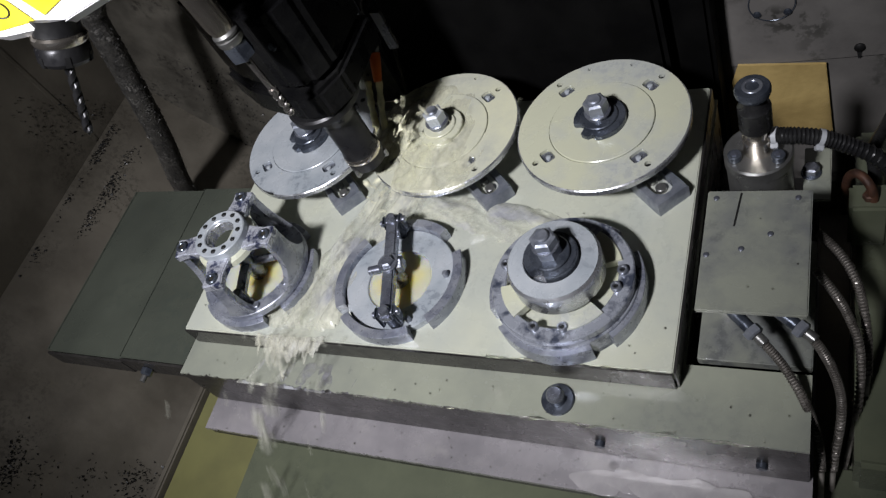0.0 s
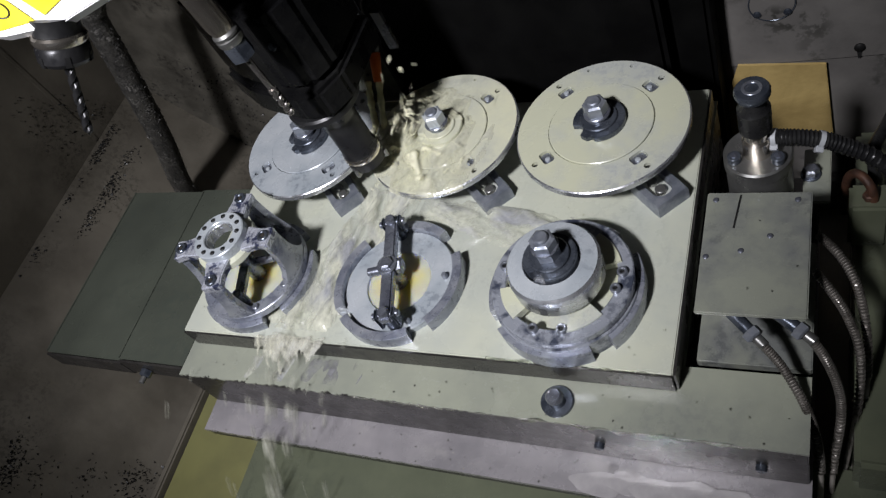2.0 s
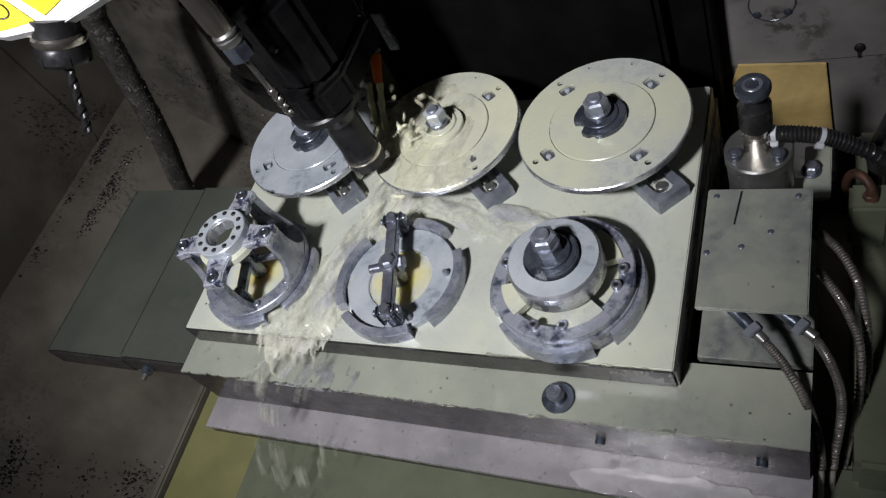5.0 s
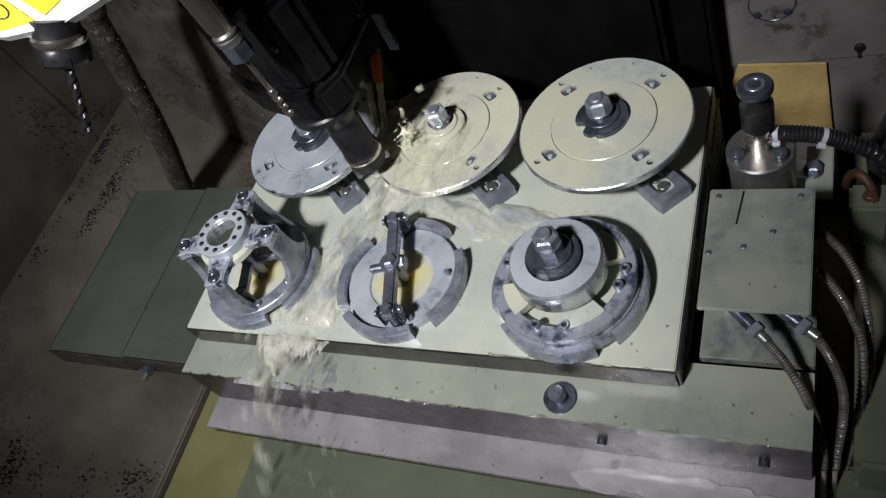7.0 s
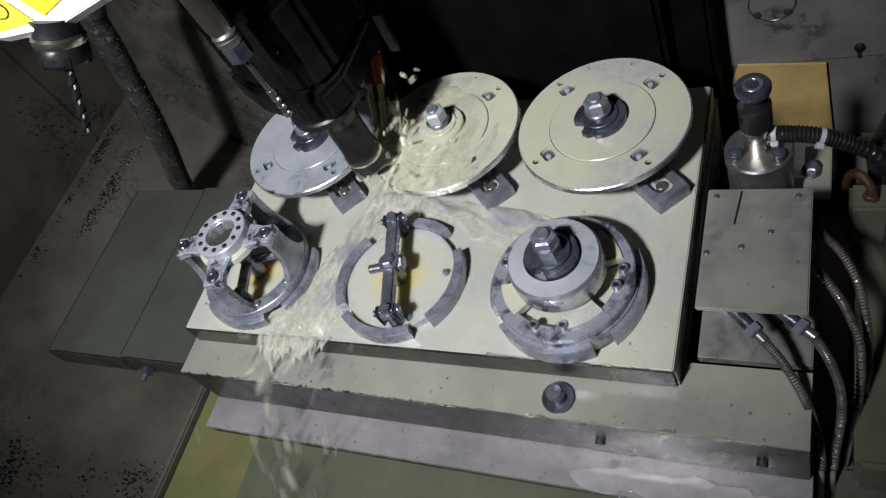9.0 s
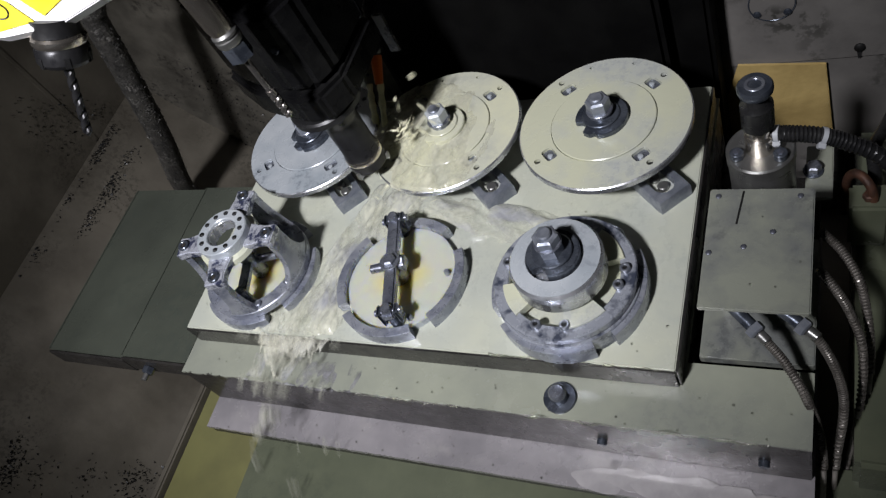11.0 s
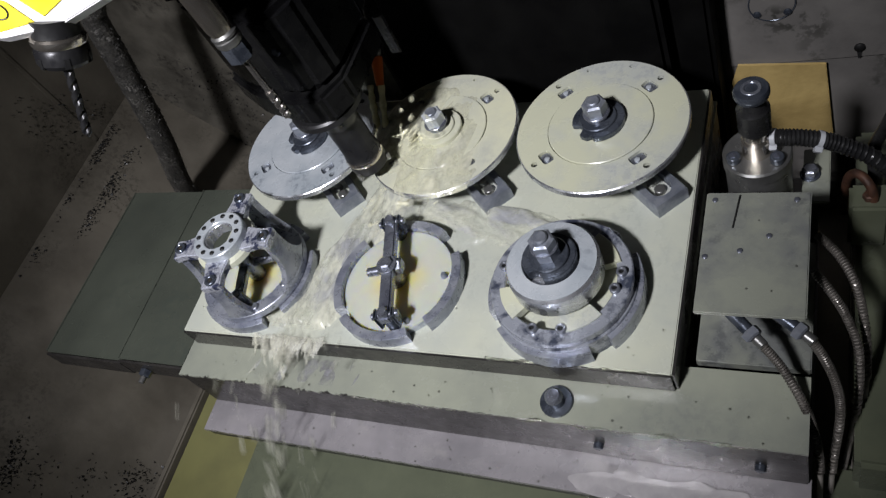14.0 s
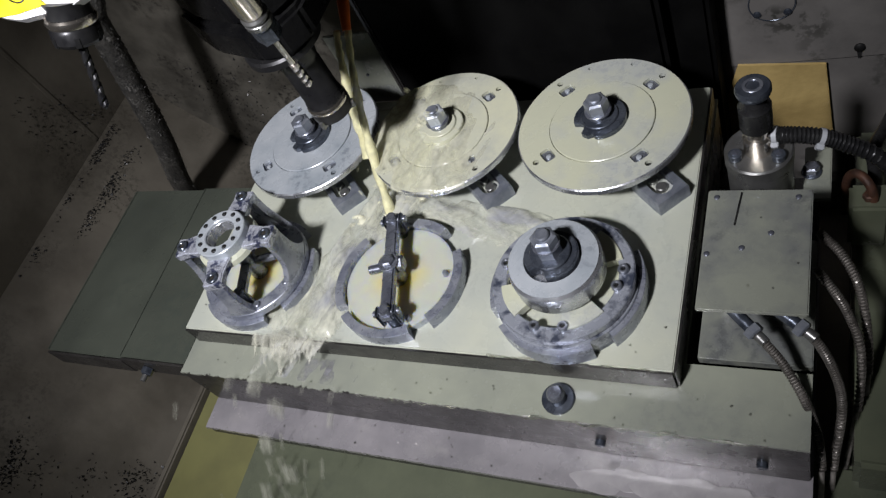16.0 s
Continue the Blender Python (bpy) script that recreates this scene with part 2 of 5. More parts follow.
def prism(pts, z0, z1, bev=0.0):
    """A plate of the outline pts between two heights."""
    bm = bmesh.new()
    f = bm.faces.new([bm.verts.new((x, y, z0)) for x, y in pts])
    r = bmesh.ops.extrude_face_region(bm, geom=[f])
    bmesh.ops.translate(bm, vec=(0, 0, z1 - z0), verts=[v for v in r["geom"] if isinstance(v, bmesh.types.BMVert)])
    if bev:
        bmesh.ops.bevel(bm, geom=[e for e in bm.edges], offset=bev, segments=2, affect='EDGES')
    return bm


def pierced(outer, holes, z, floors):
    """A flat face of the outline outer at height z, with recesses: holes are outlines, floors their depths."""
    bm = bmesh.new()
    loops = []
    for pts in [outer] + holes:
        vs = [bm.verts.new((x, y, z)) for x, y in pts]
        loops.append(([bm.edges.new((vs[i], vs[(i + 1) % len(vs)])) for i in range(len(vs))], vs))
    bmesh.ops.triangle_fill(bm, edges=[e for es, _ in loops for e in es], use_beauty=True)
    for (es, vs), d in zip(loops[1:], floors):
        lo = [bm.verts.new((v.co.x, v.co.y, z - d)) for v in vs]
        for i in range(len(vs)):
            j = (i + 1) % len(vs)
            bm.faces.new((vs[i], vs[j], lo[j], lo[i]))
        bm.faces.new(lo)
    return bm


def circle(x, y, r, n=16):
    return [(x + r * math.cos(2 * math.pi * i / n), y + r * math.sin(2 * math.pi * i / n)) for i in range(n)]


def spline(pts, n=10):
    P = [Vector(p) for p in pts]
    P = [2 * P[0] - P[1]] + P + [2 * P[-1] - P[-2]]
    out = []
    for i in range(1, len(P) - 2):
        a, b, c, d = P[i - 1:i + 3]
        for k in range(n):
            t = k / n
            out.append(0.5 * (2 * b + (c - a) * t + (2 * a - 5 * b + 4 * c - d) * t * t + (3 * b - a - 3 * c + d) * t ** 3))
    out.append(P[-2])
    return out


def tube(path, rad, seg=12, bm=None):
    """A round tube along a path; rad is a number or a function of the way along, 0 to 1."""
    bm = bm or bmesh.new()
    rows = []
    n = len(path)
    u = None
    for i, p in enumerate(path):
        d = (path[min(i + 1, n - 1)] - path[max(i - 1, 0)]).normalized()
        if u is None:
            u = d.orthogonal().normalized()
        u = (u - d * u.dot(d)).normalized()
        w = d.cross(u)
        r = rad(i / (n - 1)) if callable(rad) else rad
        rows.append([bm.verts.new(p + r * (math.cos(2 * math.pi * k / seg) * u + math.sin(2 * math.pi * k / seg) * w)) for k in range(seg)])
    for a, b in zip(rows, rows[1:]):
        for k in range(seg):
            bm.faces.new((a[k], a[(k + 1) % seg], b[(k + 1) % seg], b[k]))
    bm.faces.new(list(reversed(rows[0])))
    bm.faces.new(rows[-1])
    return bm


def coil(path, r, wire, turns):
    """A spring wound round a path."""
    n = turns * 9
    out = []
    u = None
    for i in range(n + 1):
        f = i / n * (len(path) - 1)
        k = min(int(f), len(path) - 2)
        d = (path[k + 1] - path[k]).normalized()
        u = d.orthogonal().normalized() if u is None else (u - d * u.dot(d)).normalized()
        w = d.cross(u)
        a = 2 * math.pi * turns * i / n
        out.append(path[k].lerp(path[k + 1], f - k) + r * (math.cos(a) * u + math.sin(a) * w))
    return tube(out, wire, 5)


def along(a, b):
    """The pose whose origin is a and whose z runs to b."""
    d = Vector(b) - Vector(a)
    return Matrix.Translation(a) @ d.to_track_quat('Z', 'Y').to_matrix().to_4x4()


def setting(name, bm, material, label, category, smooth=30):
    ob = part(name, bm, material, smooth=smooth)
    return tagged(ob, label, category, kind="structure")


TABLE = []   # what rides on the table
SPINDLE = []  # what goes up and down with the spindle
TURRET = []  # what swings with the turret
TAP = []  # the tool in front of the spindle, which tips back as the turret swings


# ---------------------------------------------------------------- the enclosure
def enclosure():
    setting("floor", box(-1.06, 0.7, -1.0, 0.62, -0.40, -0.36), M_PAINT, "stained beige chip pan floor of the machine", "floor")
    setting("wall_west", box(-1.06, -1.0, -1.0, 0.56, -0.085, 1.5), M_PAINT, "beige painted side panel speckled with dark chips", "wall")
    bm = bmesh.new()
    a = [bm.verts.new(p) for p in ((-1.0, -1.0, -0.085), (-1.0, 0.5, -0.085), (-0.80, 0.5, -0.36), (-0.80, -1.0, -0.36))]
    b = [bm.verts.new(p) for p in ((-1.05, -1.0, -0.085), (-1.05, 0.5, -0.085), (-1.05, 0.5, -0.36), (-1.05, -1.0, -0.36))]
    for f in ((0, 1, 2, 3),):
        bm.faces.new([a[i] for i in f])
    for i in range(4):
        bm.faces.new((a[i], a[(i + 1) % 4], b[(i + 1) % 4], b[i]))
    bm.faces.new(list(reversed(b)))
    setting("chute", bm, M_PAINT, "sloping beige sheet metal chip chute along the side panel", "chute", 0)
    setting("wall_north_west", box(-1.06, -0.031, 0.50, 0.56, -0.40, 1.5), M_REAR, "brown stained rear panel speckled with chips", "wall")
    setting("wall_north", box(-0.03, 0.7, 0.415, 0.56, -0.0815, 1.5), M_PAINTR, "grey painted rear panel with dirt and holes", "wall")
    setting("wall_north_lower", box(-0.03, 0.7, 0.419, 0.56, -0.4, -0.083), M_PAINTR, "grey lower rear sheet set back under a seam", "wall")
    setting("wall_east", box(0.66, 0.70, -1.0, 0.414, -0.36, 1.5), M_PAINTR, "grey painted side panel", "wall")
    # the front is open where the door is slid aside
    setting("wall_south_west", box(-1.06, -0.80, -1.04, -1.0, -0.36, 1.5), M_PAINTR, "grey painted front panel beside the open door", "wall")
    setting("wall_south_east", box(0.45, 0.7, -1.04, -1.0, -0.36, 1.5), M_PAINTR, "grey painted front panel beside the open door", "wall")
    setting("wall_south_sill", box(-0.80, 0.45, -1.04, -1.0, -0.36, 0.15), M_PAINTR, "grey painted sill under the open door", "wall")
    setting("wall_south_head", box(-0.80, 0.45, -1.04, -1.0, 1.25, 1.5), M_PAINTR, "grey painted head over the open door", "wall")
    setting("ceiling", box(-1.06, 0.7, -1.04, 0.56, 1.5, 1.54), M_PAINT, "beige sheet metal roof of the machine", "ceiling")
    # raised seam on the side panel
    setting("trim", box(-1.0, -0.9985, 0.362, 0.370, -0.083, 1.2, 0.001), M_PAINT, "raised vertical panel seam", "trim")


def column():
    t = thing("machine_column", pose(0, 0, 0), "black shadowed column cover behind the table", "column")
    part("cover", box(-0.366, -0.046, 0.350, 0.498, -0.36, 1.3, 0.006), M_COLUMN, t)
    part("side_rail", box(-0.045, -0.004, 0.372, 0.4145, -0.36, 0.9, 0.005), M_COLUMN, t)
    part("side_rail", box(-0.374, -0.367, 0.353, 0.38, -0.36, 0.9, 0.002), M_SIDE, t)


def lit_wall_sheet():
    # added sheet: its pale colour is the lamplight on the rear wall
    t = thing("lit_wall_patch", pose(-0.392, 0.362, -0.012), "added pale sheet for the lit rear wall beside the column", "bracket")
    part("sheet", box(-0.052, 0.016, 0.0, 0.004, -0.030, 0.085, 0.001), M_COVER, t, "pale sheet coloured as the lit wall")
    part("lip", box(-0.050, 0.015, -0.012, 0.002, -0.036, -0.0305, 0.001), M_FILM, t, "paler strip for the brighter foot of the wall")
    part("screw", cyl(0.002, 0.0, 0.0015, 12), M_BLUED, t, m=pose(-0.02, 0.0, 0.02, 90, 0, 0))


def rear_plate():
    t = thing("yellow_plate", pose(0.05, 0.4145, -0.137), "wet yellow sheet fixed against the rear panel", "plate")
    pts = [(-0.074, -0.055), (0.057, -0.062), (0.049, 0.052), (-0.039, 0.060)]
    part("sheet", prism(pts, 0.0, 0.003, 0.0006), M_GOLD, t, m=pose(0, 0, 0, 90, 0, 0))


def wall_ring():
    t = thing("hole_cover", pose(0.049, 0.4148, 0.002, 90, 0, 0), "round grimy cover ring with two screws on the rear panel", "cover")
    part("rim", ring(0.0215, 0.0228, 0, 0.0012, 0.0003), M_BLUED, t)
    part("disc", cyl(0.0212, 0, 0.0008, 48), M_PAINTR, t)
    s = part("screw", lathe([(0.004, 0.0008), (0.004, 0.002), (0.0024, 0.003), (0, 0.0032)], 16), M_BLUED, t, m=pose(-0.0145, -0.012, 0))
    twin(s, pose(0.0145, -0.012, 0))
    # a dark hole in the panel, its darkness drawn as a black button
    b = thing("panel_hole", pose(0.130, 0.4148, -0.068, 90, 0, 0), "dark hole in the rear panel drawn as a black button", "bolt")
    part("head", lathe([(0.0052, 0), (0.0052, 0.002), (0.003, 0.0036), (0, 0.0038)], 18), M_INK_HOLE, b)
    part("stain", prism([(-0.003, -0.002), (0.003, -0.002), (0.002, -0.013), (-0.001, -0.016)], 0.0, 0.0004), M_RUBBER, b)


def pan_and_covers():
    setting("coolant_pool", box(-0.785, -0.52, -0.5, 0.1, -0.356, -0.345, 0.003), M_POOL, "shallow yellow coolant in the chip pan", "coolant")
    setting("gutter_lip", box(-0.80, -0.787, -0.5, 0.2, -0.36, -0.335, 0.003), M_PAINT, "beige folded gutter lip", "trim")
    setting("way_cover_front", box(-0.50, 0.3, -0.5, 0.0, -0.34, -0.155, 0.006), M_GREENWET, "green painted front way cover wet with coolant", "cover")
    setting("saddle", box(-0.48, 0.09, -0.03, 0.30, -0.36, -0.135, 0.004), M_SIDE, "dark steel saddle under the table", "saddle")
    setting("way_cover_east", box(0.128, 0.5, -0.02, 0.33, -0.34, -0.10, 0.005), M_GREENWET, "green painted side way cover", "cover")


def chip_hose():
    t = thing("chip_covered_hose", pose(-0.885, 0.345, -0.235), "thick dark hose crusted with metal chips against the wall", "hose")
    pts = [(-0.892, 0.347, -0.262), (-0.867, 0.34, -0.173), (-0.826, 0.34, -0.087), (-0.799, 0.34, -0.023), (-0.775, 0.34, 0.041), (-0.749, 0.34, 0.113), (-0.730, 0.34, 0.168), (-0.700, 0.34, 0.215), (-0.66, 0.35, 0.40), (-0.66, 0.36, 1.49)]
    part("hose", tube(spline([(x + 0.885, y - 0.345, z + 0.235) for x, y, z in pts], 8), 0.0165, 16), M_CHIPS, t)
    r = random.Random(12)
    path = spline([(x + 0.885, y - 0.345, z + 0.235) for x, y, z in pts[:8]], 8)
    bm = bmesh.new()
    for _ in range(1500):
        k = r.randrange(len(path) - 1)
        d = (path[k + 1] - path[k]).normalized()
        u = d.orthogonal().normalized()
        a = r.uniform(0, 2 * math.pi)
        p = path[k].lerp(path[k + 1], r.random()) + (math.cos(a) * u + math.sin(a) * d.cross(u)) * 0.0168
        vs = [bm.verts.new(p + Vector((r.uniform(-1, 1), r.uniform(-1, 1), r.uniform(-1, 1))) * r.uniform(0.0009, 0.0021)) for _ in range(4)]
        for f in ((0, 1, 2), (0, 3, 1), (1, 3, 2), (2, 3, 0)):
            bm.faces.new([vs[i] for i in f])
    part("chip_crust", bm, M_CRUST, t, "crust of grey metal chips", smooth=0)


def chip_clusters():
    t = thing("metal_chips", pose(-0.97, 0.2, -0.12), "dark metal chips stuck to the enclosure walls", "chips", kind="stuff")
    o = Vector((-0.97, 0.2, -0.12))
    r = random.Random(31)
    bm = bmesh.new()
    slope = Vector((0.2, 0, -0.275)).normalized()

    def shard(p, size):
        vs = [bm.verts.new(p - o + Vector((r.uniform(-1, 1), r.uniform(-1, 1), r.uniform(-1, 1))) * size) for _ in range(4)]
        for f in ((0, 1, 2), (0, 3, 1), (1, 3, 2), (2, 3, 0)):
            bm.faces.new([vs[i] for i in f])

    def line(a, b, n, spread, down, size):
        a, b = Vector(a), Vector(b)
        knots = [r.random() for _ in range(max(3, n // 40))]
        for _ in range(n):
            u = min(1, max(0, r.choice(knots) + r.gauss(0, 0.05)))
            p = a.lerp(b, u) + slope * abs(r.gauss(0, spread)) * down + Vector((0, r.gauss(0, spread), 0))
            shard(p, size * r.uniform(0.4, 1.2))
    line((-0.995, 0.40, -0.088), (-0.995, 0.02, -0.088), 260, 0.006, 1, 0.0022)
    line((-0.971, 0.392, -0.124), (-0.974, 0.20, -0.120), 420, 0.010, 1, 0.0024)
    line((-0.80, -0.10, -0.357), (-0.93, -0.16, -0.180), 320, 0.016, 0.5, 0.0026)
    line((-0.935, -0.10, -0.172), (-0.93, -0.17, -0.180), 160, 0.012, 1, 0.0026)
    for x, z, n, sp in ((-0.812, -0.152, 160, 0.035), (-0.703, -0.084, 120, 0.03), (-0.829, -0.108, 140, 0.03), (-0.86, -0.253, 120, 0.04), (-0.76, -0.19, 120, 0.04)):
        for _ in range(n):
            shard(Vector((x + r.gauss(0, sp), 0.4985, z + r.gauss(0, sp))), 0.0020 * r.uniform(0.4, 1.1))
    for _ in range(200):
        y = r.uniform(0.30, 0.42)
        shard(Vector((-0.9985, y + r.gauss(0, 0.01), -0.06 + (0.42 - y) * 1.2 * r.random() + r.gauss(0, 0.012))), 0.002 * r.uniform(0.4, 1.2))
    part("flakes", bm, M_RUBBER, t, smooth=0)


enclosure()
chip_clusters()
column()
lit_wall_sheet()
rear_plate()
wall_ring()
pan_and_covers()
chip_hose()


# ---------------------------------------------------------------- the table and what stands on it
def ragged(x0, x1, y, seed, amount=1.0):
    """A front edge along x that the coolant film has left ragged, more so to the west."""
    r = random.Random(seed)
    out, x = [(x0, y)], x0
    while x < x1 - 0.012:
        west = min(1.0, max(0.12, (-0.10 - x) / 0.25))
        a = r.uniform(0.0, 0.0034) * west * amount
        x += r.uniform(0.003, 0.010)
        out += [(x - 0.0012, y + a), (x, y + a * r.uniform(0.0, 0.6))]
    return out + [(x1, y)]


def machine_table():
    t = thing("machine_table", pose(0, 0, -0.028), "long steel machine table wet with milky coolant", "table")
    edge = ragged(-0.527, 0.0985, -0.041, 3)
    # rear east corner is left off; a black block gives its shade
    part("top", prism(edge + [(0.0985, 0.021), (0.004, 0.021), (0.004, 0.315), (-0.527, 0.315)], -0.003, 0.0), M_PALLET, t)
    part("front_face", box(-0.5265, 0.098, -0.0405, 0.0, -0.071, -0.0012, 0.001), M_SIDE, t, "dark brown front edge of the table")
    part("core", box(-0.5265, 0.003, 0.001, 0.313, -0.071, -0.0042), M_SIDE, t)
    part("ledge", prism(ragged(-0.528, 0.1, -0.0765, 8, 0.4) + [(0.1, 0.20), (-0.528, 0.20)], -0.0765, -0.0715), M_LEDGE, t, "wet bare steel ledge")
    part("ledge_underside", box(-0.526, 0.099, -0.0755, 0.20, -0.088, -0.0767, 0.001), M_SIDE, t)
    s = part("screw", lathe([(0.0045, 0), (0.0045, 0.004), (0.0035, 0.005), (0, 0.005)], 16), M_BLUED, t, m=pose(-0.066, -0.0405, -0.040, 90, 0, 0))
    twin(s, pose(0.064, -0.0405, -0.040, 90, 0, 0))
    TABLE.append(t)
    for x0, x1, z, y1 in ((-0.632, -0.5290, -0.002, 0.216), (-0.766, -0.6332, -0.008, 0.218)):
        w = thing("telescopic_cover", pose(0, 0, -0.028), "dark green sheet section of the sliding way cover", "cover", "sliding way cover sections")
        part("sheet", box(x0, x1, -0.030, y1, z - 0.003, z, 0.001), M_GREEN, w)
        part("rim", box(x0, x0 + 0.002, -0.0298, y1 - 0.001, z + 0.0002, z + 0.0012, 0.0004), M_GREEN, w, "worn wiper lip")
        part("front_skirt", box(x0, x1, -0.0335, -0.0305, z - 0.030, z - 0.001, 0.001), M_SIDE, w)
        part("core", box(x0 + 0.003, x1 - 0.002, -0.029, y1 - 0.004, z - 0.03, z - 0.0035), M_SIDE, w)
        TABLE.append(w)
    b = thing("cover_bolt", pose(-0.598, -0.034, -0.048, 90, 0, 0), "small oily bolt on the front of the way cover", "bolt")
    part("head", hexagon(0.012, 0, 0.008), M_BLUED, b)
    part("stud", cyl(0.0035, 0.008, 0.016, 12, 0.0005), M_STEEL, b)
    TABLE.append(b)


def fixture_plate():
    t = thing("fixture_plate", pose(0, 0, -0.028), "thick rectangular fixture plate flooded with pale coolant", "plate")
    part("upper_plate", box(-0.52, 0.0, 0.0, 0.3055, 0.0135, 0.028, 0.001), M_FILM, t)
    part("edge", box(-0.519, -0.001, 0.001, 0.3045, 0.0002, 0.0132, 0.0008), M_SIDE, t, "dark steel edge")
    part("front_edge", box(-0.5195, -0.0005, -0.0022, -0.0004, 0.001, 0.0268, 0.0003), M_SIDE, t, "dark machined front edge")
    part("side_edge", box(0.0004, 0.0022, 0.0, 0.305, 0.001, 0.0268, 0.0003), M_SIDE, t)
    TABLE.append(t)


def locating_bolt():
    t = thing("table_bolt", pose(-0.097, -0.0225, -0.028), "round-headed bolt with a washer on the table", "bolt")
    part("washer", ring(0.005, 0.0145, 0, 0.003, 0.0008, 40), M_BLUED, t)
    part("shank", cyl(0.0080, 0.0, 0.0105, 28, 0.001), M_BLUED, t)
    part("cap", lathe([(0.0079, 0.0106), (0.0076, 0.0130), (0.0058, 0.0152), (0, 0.0160)], 28), M_GALV, t)
    TABLE.append(t)


def slotted_clamp(x, y, rz, w=0.034, ln=0.062):
    t = thing("slotted_clamp", pose(x, y, 0, 0, 0, rz), "grey steel clamp block with a slot under a round workpiece", "clamp", "clamps under the discs")
    bm = bmesh.new()
    n = 10
    sl = [(0.0098 * math.cos(radians(180 + 180 * i / n)), -ln + 0.0165 + 0.0098 * math.sin(radians(180 + 180 * i / n))) for i in range(n + 1)]
    sl += [(0.0098 * math.cos(radians(180 * i / n)), -0.020 + 0.0098 * math.sin(radians(180 * i / n))) for i in range(n + 1)]
    rows = []
    for (px, py) in sl:
        dx, dy = px, py + ln / 2
        f = min(w / 2 / max(abs(dx), 1e-6), ln / 2 / max(abs(dy), 1e-6))
        ox, oy = dx * f, dy * f - ln / 2
        rows.append([bm.verts.new(q) for q in ((ox, oy, 0.0), (ox, oy, 0.0132), (ox * 0.94, -ln / 2 + (oy + ln / 2) * 0.97, 0.0150), (px, py, 0.0150), (px, py, 0.004))])
    for i in range(len(rows)):
        a, b = rows[i], rows[(i + 1) % len(rows)]
        for k in range(4):
            bm.faces.new((a[k], b[k], b[k + 1], a[k + 1]))
    bm.faces.new([r[4] for r in rows])
    bm.faces.new([r[0] for r in rows])
    part("block", bm, M_NUT, t, smooth=30)
    part("slot_floor", box(-0.0094, 0.0094, -ln + 0.010, -0.015, 0.0042, 0.0078, 0.0006), M_DISC, t, "pale coolant lying in the slot")
    part("screw", cyl(0.0052, 0.004, 0.0125, 20, 0.0008), M_STEEL, t, "bright screw head in the slot", m=pose(0, -ln + 0.018, 0))
    part("screw", cyl(0.0048, 0.004, 0.0125, 20, 0.0008), M_STEEL, t, "bright screw head in the slot", m=pose(0, -ln + 0.031, 0))
    TABLE.append(t)


